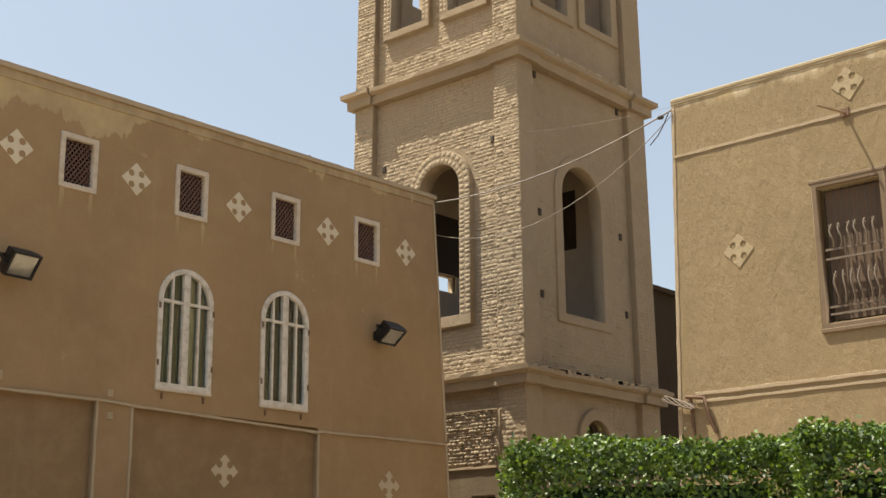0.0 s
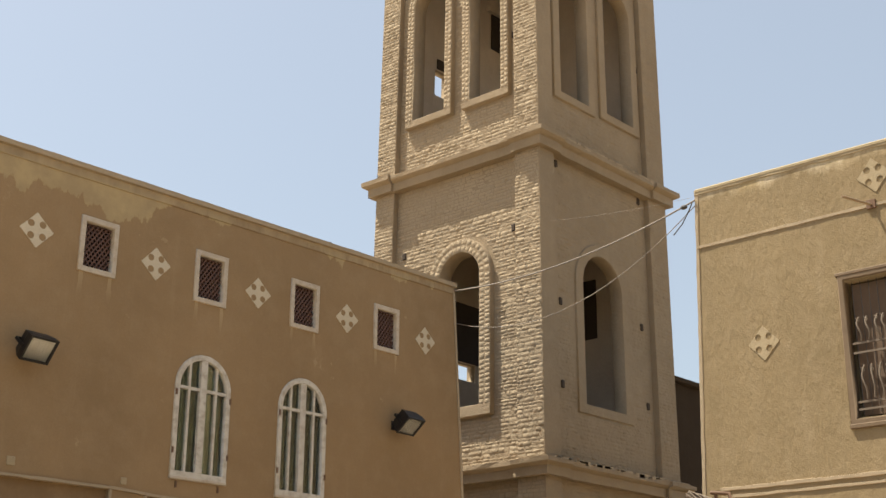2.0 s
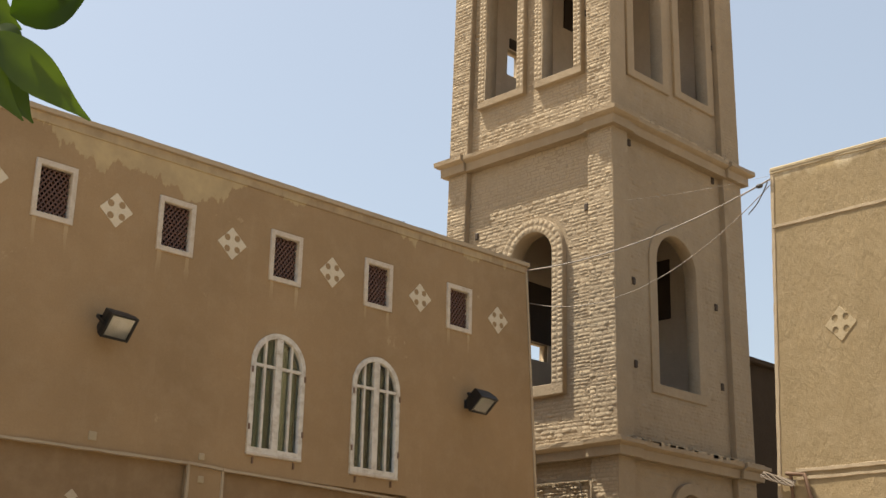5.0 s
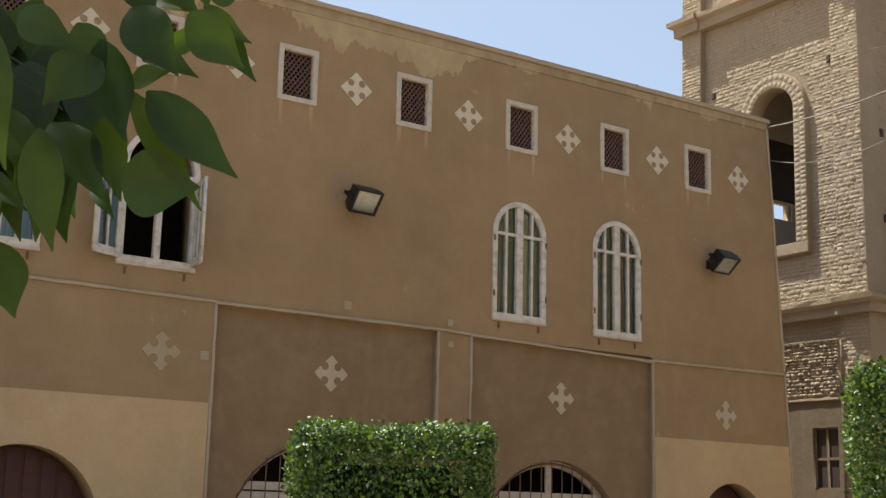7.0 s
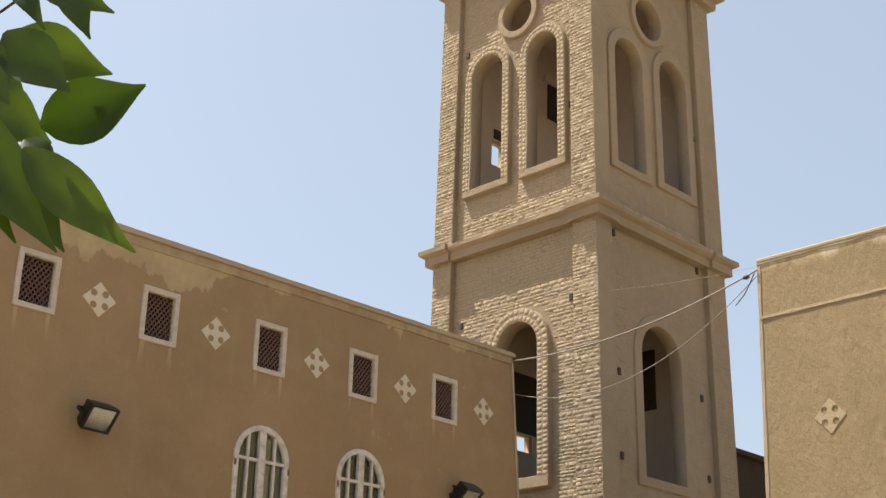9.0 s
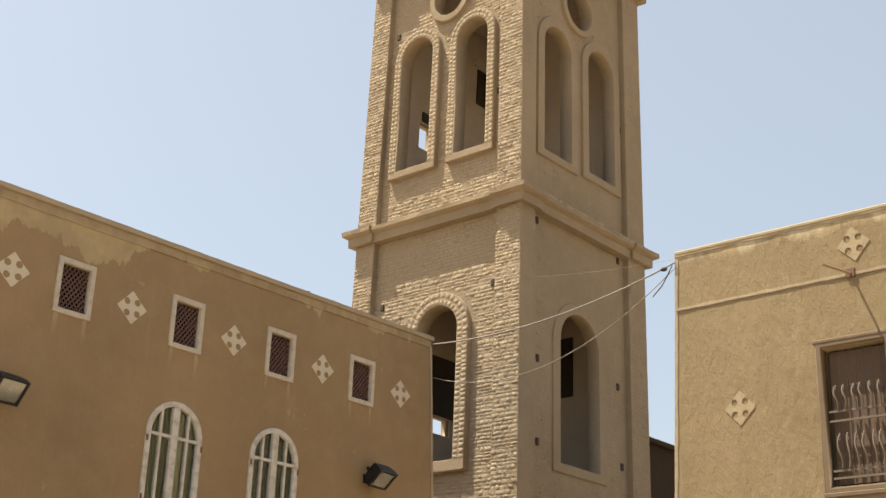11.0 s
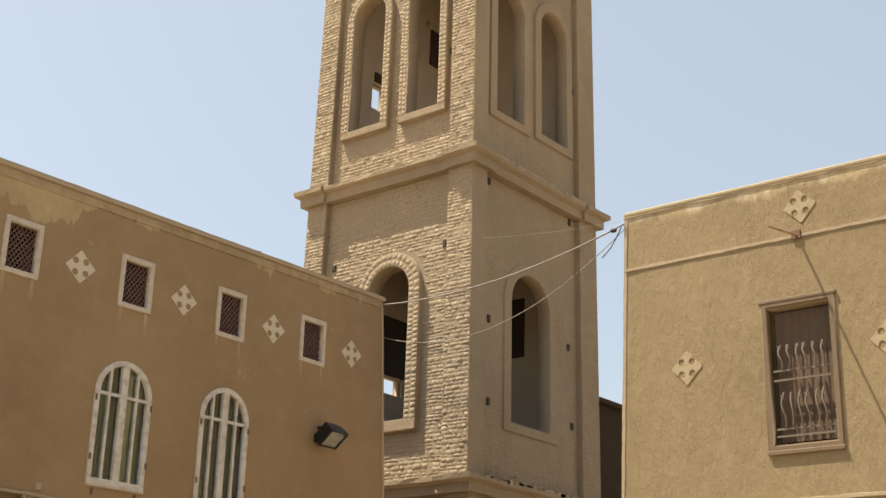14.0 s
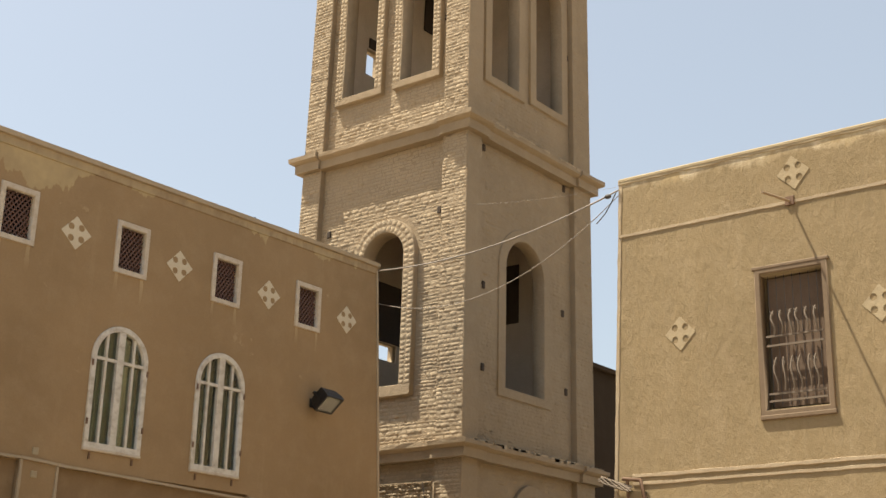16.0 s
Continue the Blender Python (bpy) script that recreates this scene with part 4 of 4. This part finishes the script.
tagged(ins, "small dark insulator on the overhead cable", "insulator")
rod = tube("roof_rod", [(13.35, 14.2, 8.0), (13.33, 14.2, 8.24)], 0.02, M_DARKCABLE)
tagged(rod, "short dark pipe stub on the hall roof", "pipe")


# ---- hedges ----
def hedge(name, x0, x1, y0, y1, h, turn, label, seed, count, lump=0.05):
    c = Vector(((x0 + x1) / 2, (y0 + y1) / 2, 0))
    hd = thing(name, c, label, "hedge", "clipped hedges")
    rng = np.random.RandomState(seed)
    hx, hy = (x1 - x0) / 2, (y1 - y0) / 2
    rot = Matrix.Rotation(radians(turn), 4, "Z")
    m = Matrix.Translation(c) @ rot
    # solid dark box added so gaps between leaves read as deep shade
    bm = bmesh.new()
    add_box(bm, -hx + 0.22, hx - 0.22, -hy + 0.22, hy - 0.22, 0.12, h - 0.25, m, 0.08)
    part("shade_core", bm, M_HEDGECORE, hd, "near-black filler box, painted shade between the leaves")
    for i in range(3):
        u = -hx * 0.6 + hx * 0.6 * i
        tube("stem", [m @ Vector((u, 0, 0)), m @ Vector((u + 0.03, 0.02, 0.3))], 0.03, M_BARK, hd)
    # leaves over the rounded box
    areas = np.array([2 * hx * 2 * hy * 1.7, 2 * hx * h, 2 * hx * h, 2 * hy * h, 2 * hy * h])
    pick = rng.choice(5, count, p=areas / areas.sum())
    u, v = rng.uniform(-1, 1, count), rng.uniform(0, 1, count)
    p = np.zeros((count, 3))
    nrm = np.zeros((count, 3))
    for k in range(5):
        s = pick == k
        if k == 0:
            p[s] = np.stack([u[s] * hx, (v[s] * 2 - 1) * hy, np.full(s.sum(), h)], 1)
            nrm[s] = (0, 0, 1)
        elif k < 3:
            sg = 1 if k == 1 else -1
            p[s] = np.stack([u[s] * hx, np.full(s.sum(), sg * hy), 0.15 + v[s] * (h - 0.15)], 1)
            nrm[s] = (0, sg, 0)
        else:
            sg = 1 if k == 3 else -1
            p[s] = np.stack([np.full(s.sum(), sg * hx), u[s] * hy, 0.15 + v[s] * (h - 0.15)], 1)
            nrm[s] = (sg, 0, 0)
    r = 0.14
    inner = np.clip(p, (-hx + r, -hy + r, 0.15), (hx - r, hy - r, h - r))
    d = p - inner
    ln = np.linalg.norm(d, axis=1, keepdims=True)
    nrm = np.where(ln > 1e-6, d / np.maximum(ln, 1e-6), nrm)
    wob = np.array([noise.noise(Vector(q) * 2.3 + Vector((seed, 0, 0))) + 0.6 * noise.noise(Vector(q) * 6.0) for q in p])
    depth = -np.abs(rng.normal(0, 0.085, count)) + (rng.rand(count) < 0.05) * rng.uniform(0, 0.05, count) + wob * lump
    p = inner + nrm * (r + depth)[:, None]
    # leaf frames
    way = nrm * (0.55 - 0.4 * np.clip(nrm[:, 2:3], 0, 1)) + rng.normal(0, 0.6, (count, 3)) * np.where(nrm[:, 2:3] > 0.5, (1, 1, 0.6), 1) + np.array((0, 0, 0.15))
    way /= np.linalg.norm(way, axis=1, keepdims=True)
    side = np.cross(way, nrm + rng.normal(0, 0.5, (count, 3)))
    side /= np.linalg.norm(side, axis=1, keepdims=True)
    up = np.cross(side, way)
    L = rng.uniform(0.024, 0.044, count)[:, None]
    Wd = L * rng.uniform(0.28, 0.38, count)[:, None]
    verts = np.stack([p, p + way * L * 0.5 + side * Wd + up * L * 0.08, p + way * L, p + way * L * 0.5 - side * Wd + up * L * 0.08], 1).reshape(-1, 3)
    me = bpy.data.meshes.new("leaves")
    me.from_pydata(verts.tolist(), [], np.concatenate([np.arange(count)[:, None] * 4 + np.array((0, 1, 2)), np.arange(count)[:, None] * 4 + np.array((0, 2, 3))]).tolist())
    me.transform(m)
    ob = finish("leaves", me, M_HEDGE, hd, "small glossy clipped leaves, yellow-green on top")
    tagged(ob, kind="stuff")
    return hd


def polar(az, d):
    return d * math.cos(radians(az)), d * math.sin(radians(az))


def hedge_at(name, az, d, wide, deep, h, turn, label, seed, count):
    x, y = polar(az, d)
    return hedge(name, x - wide / 2, x + wide / 2, y - deep / 2, y + deep / 2, h, turn, label, seed, count)


hedge_at("box_hedge", 57.75, 8.3, 1.28, 1.0, 2.05, 57 - 90, "square clipped green hedge block in the court", 4, 42000)
hedge_at("box_hedge", 31.15, 7.6, 1.76, 0.9, 2.37, 32 - 90, "long clipped green hedge with a flat top", 5, 46000)
hedge_at("box_hedge", 18.6, 7.1, 1.62, 0.9, 2.36, 20 - 90, "clipped green hedge beside the long one, slightly taller", 6, 46000)

# ---- tree by the camera: a drooping branch with broad leaves ----
tree = thing("tree", (-0.45, 1.35, 0), "young broad-leaved tree with drooping glossy green leaves", "tree")
LOW_LEAVES = [
    (0.234, 0.867, 1.742, 0.281, 0.813, 1.736, 0.050), (0.242, 0.844, 1.815, 0.307, 0.794, 1.744, 0.038),
    (0.235, 0.861, 1.818, 0.291, 0.823, 1.719, 0.025), (0.262, 0.816, 1.879, 0.299, 0.779, 1.831, 0.035),
    (0.222, 0.841, 1.882, 0.256, 0.809, 1.823, 0.039), (0.108, 0.884, 1.866, 0.145, 0.867, 1.736, 0.036),
    (0.173, 0.898, 1.783, 0.192, 0.885, 1.680, 0.033), (0.120, 0.941, 1.747, 0.144, 0.920, 1.668, 0.053),
    (0.158, 0.941, 1.693, 0.176, 0.921, 1.628, 0.038),
]
MID_LEAVES = [
    (0.189, 0.921, 1.796, 0.231, 0.885, 1.728, 0.040), (0.225, 0.896, 1.802, 0.242, 0.878, 1.728, 0.027),
    (0.228, 0.918, 1.752, 0.242, 0.893, 1.716, 0.013), (0.208, 0.861, 1.839, 0.168, 0.874, 1.794, 0.041),
    (0.209, 0.868, 1.860, 0.232, 0.850, 1.772, 0.035), (0.146, 0.893, 1.875, 0.186, 0.851, 1.844, 0.030),
    (0.103, 0.934, 1.822, 0.126, 0.914, 1.742, 0.039), (0.146, 0.959, 1.757, 0.178, 0.922, 1.719, 0.018),
    (0.196, 0.942, 1.793, 0.172, 0.948, 1.730, 0.022), (0.131, 0.962, 1.785, 0.175, 0.913, 1.764, 0.026),
    (0.193, 0.887, 1.876, 0.214, 0.861, 1.827, 0.030), (0.163, 0.959, 1.814, 0.181, 0.938, 1.748, 0.031),
]
HIGH_LEAVES = [
    (0.306, 0.697, 1.948, 0.356, 0.654, 1.895, 0.024), (0.331, 0.731, 1.982, 0.359, 0.673, 2.001, 0.034),
    (0.269, 0.717, 1.978, 0.328, 0.681, 1.893, 0.032), (0.272, 0.734, 1.969, 0.316, 0.704, 1.900, 0.024),
    (0.253, 0.741, 1.959, 0.275, 0.729, 1.898, 0.020), (0.291, 0.708, 2.016, 0.319, 0.677, 1.981, 0.028),
    (0.279, 0.709, 1.975, 0.243, 0.733, 1.951, 0.027), (0.251, 0.719, 2.008, 0.245, 0.727, 1.960, 0.023),
    (0.273, 0.725, 2.016, 0.298, 0.700, 1.973, 0.028), (0.344, 0.974, 1.972, 0.367, 0.918, 1.987, 0.043),
    (0.350, 0.979, 1.950, 0.391, 0.945, 1.884, 0.026), (0.354, 0.978, 1.946, 0.380, 0.939, 1.919, 0.017),
]
SIDE_LEAVES = [
    (0.323, 0.770, 2.051, 0.364, 0.716, 2.026, 0.033), (0.332, 0.736, 2.092, 0.350, 0.720, 2.043, 0.018),
    (0.329, 0.743, 1.977, 0.344, 0.721, 1.947, 0.019), (0.337, 0.749, 1.953, 0.356, 0.728, 1.913, 0.016),
]
TOP_LEAVES = [
    (0.312, 0.730, 2.075, 0.345, 0.689, 2.047, 0.021), (0.320, 0.786, 2.018, 0.350, 0.750, 1.986, 0.030),
    (0.298, 0.734, 2.066, 0.317, 0.712, 2.031, 0.015), (0.321, 0.803, 2.042, 0.346, 0.771, 2.010, 0.027),
]
EDGE_LEAVES = [
    (0.271, 0.907, 2.008, 0.301, 0.872, 1.966, 0.030), (0.251, 0.919, 1.983, 0.300, 0.879, 1.911, 0.035),
    (0.265, 0.752, 1.952, 0.272, 0.740, 1.908, 0.017), (0.283, 0.958, 1.952, 0.313, 0.916, 1.926, 0.020),
    (0.312, 0.896, 1.903, 0.275, 0.916, 1.863, 0.019), (0.271, 0.970, 1.909, 0.320, 0.918, 1.866, 0.026),
    (0.299, 0.897, 1.969, 0.310, 0.882, 1.916, 0.024), (0.259, 0.957, 1.976, 0.282, 0.933, 1.913, 0.033),
    (0.316, 0.911, 1.931, 0.345, 0.873, 1.894, 0.016), (0.291, 0.941, 1.981, 0.320, 0.907, 1.933, 0.029),
    (0.280, 0.990, 1.869, 0.303, 0.942, 1.876, 0.021),
]


def broad_leaf(base, tip, width, rnd, parent):
    b, t = Vector(base), Vector(tip)
    d = t - b
    ln = d.length
    d.normalize()
    toward = (Vector((0, 0, 1.6)) - b).normalized()
    n = (toward + Vector((rnd.uniform(-0.25, 0.25), rnd.uniform(-0.25, 0.25), rnd.uniform(0.0, 0.4))))
    side = d.cross(n).normalized()
    n = side.cross(d).normalized()
    bm = bmesh.new()
    rows = []
    steps = 10
    curl = rnd.uniform(-0.06, 0.10)
    for i in range(steps + 1):
        f = i / steps
        w = width * 0.5 * (math.sin(math.pi * f ** 0.8) ** 0.85) if 0 < f < 1 else 0.0012
        w *= 1 - 0.5 * max(0, f - 0.55) / 0.45
        c = b + d * (ln * f) + n * (curl * ln * math.sin(math.pi * f)) + side * (0.04 * ln * math.sin(2.2 * f))
        rows.append([bm.verts.new(c + side * (w * s) + n * (abs(s) ** 0.8 * w * 0.26 + w * 0.05 * math.sin(9 * f + 3 * s))) for s in (-1, -0.5, 0, 0.5, 1)])
    for p, q in zip(rows, rows[1:]):
        for j in range(4):
            bm.faces.new((p[j], p[j + 1], q[j + 1], q[j]))
    for f in bm.faces:
        f.smooth = True
    return part("leaf", bm, M_LEAF, parent)


rnd = random.Random(8)


def twig(pts, r):
    return tube("twig", pts, r, M_BARK, tree, sides=6)


tube("trunk", [(-0.45, 1.35, 0), (-0.43, 1.34, 0.8), (-0.40, 1.33, 1.6), (-0.34, 1.32, 2.4), (-0.28, 1.3, 3.1)], 0.04, M_BARK, tree, sides=8)


def middle(leaves, k):
    return sum((Vector(a[:3]) for a in leaves), Vector()) / len(leaves) + Vector((-0.02, 0.04, 0.03)) * k


tube("limb", [(-0.40, 1.33, 1.7), (-0.27, 1.50, 2.1), (-0.06, 1.46, 2.15), (0.03, 1.38, 2.10)], 0.0035, M_BARK, tree, sides=6)
tw_low = twig([Vector((0.03, 1.38, 2.10)), middle(LOW_LEAVES, 1.5), middle(LOW_LEAVES[:3], 0.4)], 0.0009)
tw_mid = twig([Vector((0.03, 1.38, 2.10)), middle(MID_LEAVES, 1.2), middle(MID_LEAVES[:2], 0.4)], 0.0009)
tube("limb", [(-0.34, 1.32, 2.3), (-0.2, 1.12, 2.4), (0.0, 0.92, 2.3), (0.10, 0.80, 2.2)], 0.002, M_BARK, tree, sides=6)
tw_side = twig([Vector((-0.06, 1.46, 2.15)), middle(SIDE_LEAVES, 1.2), middle(SIDE_LEAVES[:2], 0.2)], 0.0009)
tw_edge = twig([Vector((-0.06, 1.46, 2.15)), middle(EDGE_LEAVES, 1.0), middle(EDGE_LEAVES[:3], 0.3)], 0.0009)
tw_high = twig([Vector((0.10, 0.80, 2.2)), middle(HIGH_LEAVES, 1.0), middle(HIGH_LEAVES[:3], 0.2)], 0.0009)
for tw_ob, leaves in ((tw_low, LOW_LEAVES), (tw_mid, MID_LEAVES), (tw_side, SIDE_LEAVES), (tw_high, HIGH_LEAVES), (tw_high, TOP_LEAVES), (tw_edge, EDGE_LEAVES)):
    for a in leaves:
        broad_leaf(a[:3], a[3:6], a[6] * 1.12, rnd, tw_ob)
# leaves further back along the limbs
for ob, a0, a1, n, s in ((tw_mid, (0.07, 1.18, 1.97), (0.23, 1.08, 1.88), 34, 1.0),):
    for i in range(n):
        b = Vector(a0).lerp(Vector(a1), rnd.random()) + Vector([rnd.uniform(-0.05, 0.05) for _ in range(3)]) * s
        t = b + Vector((rnd.uniform(-0.03, 0.06), rnd.uniform(-0.05, 0.03), rnd.uniform(-0.14, -0.06))) * s
        broad_leaf(b, t, rnd.uniform(0.04, 0.05) * s, rnd, ob)


# leaf mass out of view, added above the branch to shade its leaves
crown_rnd = np.random.RandomState(3)
n = 2000
p = crown_rnd.normal(0, 1, (n, 3))
p = p / np.linalg.norm(p, axis=1, keepdims=True) * (crown_rnd.rand(n, 1) ** 0.4) * np.array((0.55, 0.5, 0.6)) + np.array((-0.48, 1.50, 3.2))
way = crown_rnd.normal(0, 1, (n, 3)) + np.array((0, 0, -0.8))
way /= np.linalg.norm(way, axis=1, keepdims=True)
side = np.cross(way, crown_rnd.normal(0, 1, (n, 3)))
side /= np.linalg.norm(side, axis=1, keepdims=True)
quads = np.stack([p, p + way * 0.045 + side * 0.022, p + way * 0.09, p + way * 0.045 - side * 0.022], 1).reshape(-1, 3)
me = bpy.data.meshes.new("crown")
me.from_pydata(quads.tolist(), [], (np.arange(n)[:, None] * 4 + np.arange(4)).tolist())
tagged(finish("crown", me, M_LEAF, tree, "unseen leaf mass added to shade the branch"), kind="stuff")
across = Vector((0.940, -0.322, 0.114))
for i in range(58):
    b = Vector((0.205, 1.083, 1.890)) + across * rnd.uniform(-0.09, 0.075) + Vector((rnd.uniform(-0.02, 0.02), rnd.uniform(-0.03, 0.08), rnd.uniform(-0.06, 0.085)))
    t = b + across * rnd.uniform(-0.03, 0.05) + Vector((0, rnd.uniform(-0.03, 0.02), rnd.uniform(-0.125, -0.07)))
    broad_leaf(b, t, rnd.uniform(0.038, 0.054), rnd, tw_mid)


# ---- stones of the tower, last ----
def stone_bits(m, sgn, zones, skip, depth, rnd, size=(0.08, 0.24), course=(0.055, 0.105), out=(0.001, 0.010)):
    """Boxes of coursed rubble over a wall plane: corners of each stone, front and back, as (eight points)."""
    stones = []
    for (u0, u1, z0, z1, base) in zones:
        z = z0
        while z < z1 - 0.03:
            h = min(rnd.uniform(*course), z1 - z)
            u = u0 - rnd.uniform(0, 0.1)
            while u < u1 - 0.02:
                w = rnd.uniform(*size)
                a, b = max(u, u0), min(u + w, u1)
                u += w
                if b - a < 0.03 or skip((a + b) / 2, z + h / 2, a, b, z, z + h):
                    continue
                g = 0.0006
                o = base + rnd.uniform(*out)
                j = [rnd.uniform(-0.022, 0.022) for _ in range(8)]
                lo = [(a + g, z + g), (b - g, z + g), (b - g, z + h - g), (a + g, z + h - g)]
                ins = 0.022
                hi = [(a + g + ins + j[0], z + g + ins * 0.7 + j[1] * 0.6), (b - g - ins + j[2], z + g + ins * 0.7 + j[3] * 0.6), (b - g - ins + j[4], z + h - g - ins * 0.7 + j[5] * 0.6), (a + g + ins + j[6], z + h - g - ins * 0.7 + j[7] * 0.6)]
                if b - a < 0.06:
                    hi = [((a + b) / 2 + (p[0] - (a + b) / 2) * 0.5, p[1]) for p in hi]
                back = [m @ Vector((sgn * p[0], p[1], base - 0.004)) for p in lo]
                top = [m @ Vector((sgn * p[0], p[1], o + rnd.uniform(-0.005, 0.006))) for p in hi]
                stones.append((back, top, sgn))
            z += h
    return stones


FACES = ((4, 5, 6, 7), (0, 1, 5, 4), (1, 2, 6, 5), (2, 3, 7, 6), (3, 0, 4, 7))


def stone_mesh(stones):
    verts, faces = [], []
    for back, top, sgn in stones:
        k = len(verts)
        verts += [tuple(v) for v in back + top]
        for f in FACES:
            q = [k + i for i in f]
            faces.append(q if sgn > 0 else q[::-1])
    me = bpy.data.meshes.new("stonework")
    me.from_pydata(verts, [], faces)
    me.polygons.foreach_set("use_smooth", [True] * len(faces))
    return me


def in_arch(u, z, a, grow):
    x0, x1, z0, z1 = a[0] - grow, a[1] + grow, a[2] - grow * 0.75, a[3] + grow
    c, r = (x0 + x1) / 2, (x1 - x0) / 2
    sp = z1 - r
    if z < z0 or z > z1 or u < x0 or u > x1:
        return False
    return z < sp or (u - c) ** 2 + (z - sp) ** 2 < r * r


def skipper(arches, eye, grow, eye_grow):
    def skip(u, z, a, b, z0, z1):
        for q in arches:
            if any(in_arch(x, y, q, grow) for x in (a, u, b) for y in (z0, z1)):
                return True
        if eye and any((x - eye[0]) ** 2 + (y - eye[1]) ** 2 < (eye[2] + eye_grow) ** 2 for x in (a, u, b) for y in (z0, z1)):
            return True
        return False
    return skip


srnd = random.Random(11)
stories = ((3.0, LV[0]), (LV[1] + 0.02, LV[2]), (LV[3] + 0.04, LV[4]))
west_arches = west_mid + west_up
west_zones, south_zones = [], []
for z0, z1 in stories:
    west_zones += [(0.02, 0.65, z0, z1, 0.0), (0.67, WY - 0.59, z0, z1, REC), (WY - 0.57, WY - 0.01, z0, z1, 0.0)]
    south_zones += [(WX - 0.70, WX - 0.02, z0, z1, 0.0), (0.53, WX - 0.73, z0, z1, REC)]
sk_mid, sk_up = skipper(west_mid, None, 0.30, 0), skipper(west_up, west_eye, 0.22, 0.16)


west = stone_bits(F_WEST, -1, west_zones, lambda *q: sk_mid(*q) or sk_up(*q), 0, srnd)
ss_mid, ss_up, ss_low = skipper(south_mid, None, 0.26, 0), skipper(south_up, south_eye, 0.24, 0.15), skipper([(2.05, 2.95, 3.0, 4.98)], None, 0.21, 0)
south = stone_bits(F_SOUTH, 1, south_zones, lambda *q: ss_mid(*q) or ss_up(*q) or ss_low(*q), 0, srnd, out=(0.001, 0.007))


def outline_stones(m, sgn, a, w, base, rnd):
    """Short stones set round an arched opening."""
    x0, x1, z0, z1 = a
    c, r = (x0 + x1) / 2, (x1 - x0) / 2
    sp = z1 - r
    out = []

    def put(p, q, s, t):
        # p, q: inner ends; s, t: outer ends
        mid = (p + q + s + t) / 4
        o = base + rnd.uniform(0.001, 0.006)
        lo = [v.lerp(mid, 0.01) for v in (p, q, t, s)]
        hi = [v.lerp(mid, rnd.uniform(0.12, 0.3)) for v in (p, q, t, s)]
        area = sum(lo[i].x * lo[(i + 1) % 4].y - lo[(i + 1) % 4].x * lo[i].y for i in range(4))
        if area < 0:
            lo, hi = lo[::-1], hi[::-1]
        out.append(([m @ Vector((sgn * v.x, v.y, base - 0.01)) for v in lo], [m @ Vector((sgn * v.x, v.y, o)) for v in hi], sgn))
    for half in (0, 1):
        wa = w * 0.52
        for side in (-1, 1):
            z = z0
            while z < sp - 0.04:
                h = min(rnd.uniform(0.08, 0.14), sp - z)
                xa = (c + side * (r + half * wa + 0.004))
                xb = (c + side * (r + (half + 1) * wa - 0.012))
                put(Vector((xa, z)), Vector((xa, z + h)), Vector((xb, z)), Vector((xb, z + h)))
                z += h
        n = int(math.pi * r / 0.115) + 2
        for i in range(n):
            a0, a1 = math.pi * i / n, math.pi * (i + 1) / n
            ra, rb = r + half * wa + 0.004, r + (half + 1) * wa - 0.012
            f = lambda an, rr: Vector((c + rr * math.cos(an), sp + rr * math.sin(an)))
            put(f(a0, ra), f(a1, ra), f(a0, rb), f(a1, rb))
    return out


west += outline_stones(F_WEST, -1, west_mid[0], 0.28, -0.015, srnd)
for a in west_up:
    west += outline_stones(F_WEST, -1, a, 0.20, -0.01, srnd)
# the pier and panel beside the lower arch: stones one by one
single, rest = [], []
for s in west:
    c = sum((v for v in s[1]), Vector()) / 4
    (single if (c.y < TY + 1.3 and 7.0 < c.z < 11.0) and len(single) < 300 else rest).append(s)
ob = finish("stonework", stone_mesh(rest), M_STONE, tower, "coursed pale rubble stones")
tagged(ob, kind="stuff")
ob = finish("stonework", stone_mesh(south), M_TOWER, tower, "coursed rubble under a thin render")
tagged(ob, kind="stuff")
for s in single:
    finish("stone", stone_mesh([s]), M_STONE, tower)
# rough stones of the link building's parapet
prnd = random.Random(5)
par = stone_bits(F_LINK, -1, [(0.7, 7.0, 3.96, 5.02, -0.03)], lambda u, z, a, b, z0, z1: a < 0.67, 0, prnd, size=(0.05, 0.13), course=(0.04, 0.085), out=(0.005, 0.06))
ob = finish("rubble", stone_mesh(par), M_STONE, link, "rough pale rubble stones")
tagged(ob, kind="stuff")

# the tower narrows a little towards its top
for ob in scene.objects:
    if ob.type == "MESH" and ob.parent == tower:
        at = ob.location + tower.location
        k = np.empty(len(ob.data.vertices) * 3, dtype=np.float32)
        ob.data.vertices.foreach_get("co", k)
        k = k.reshape(-1, 3) + np.array(at)
        rise = np.clip(k[:, 2], 6.0, 20.0) - 12.0
        k[:, 0] = TX + (k[:, 0] - TX) * (1 - 0.0015 * rise)
        k[:, 1] = TY + (k[:, 1] - TY) * (1 - 0.0055 * rise)
        ob.data.vertices.foreach_set("co", (k - np.array(at)).astype(np.float32).ravel())
        ob.data.update()
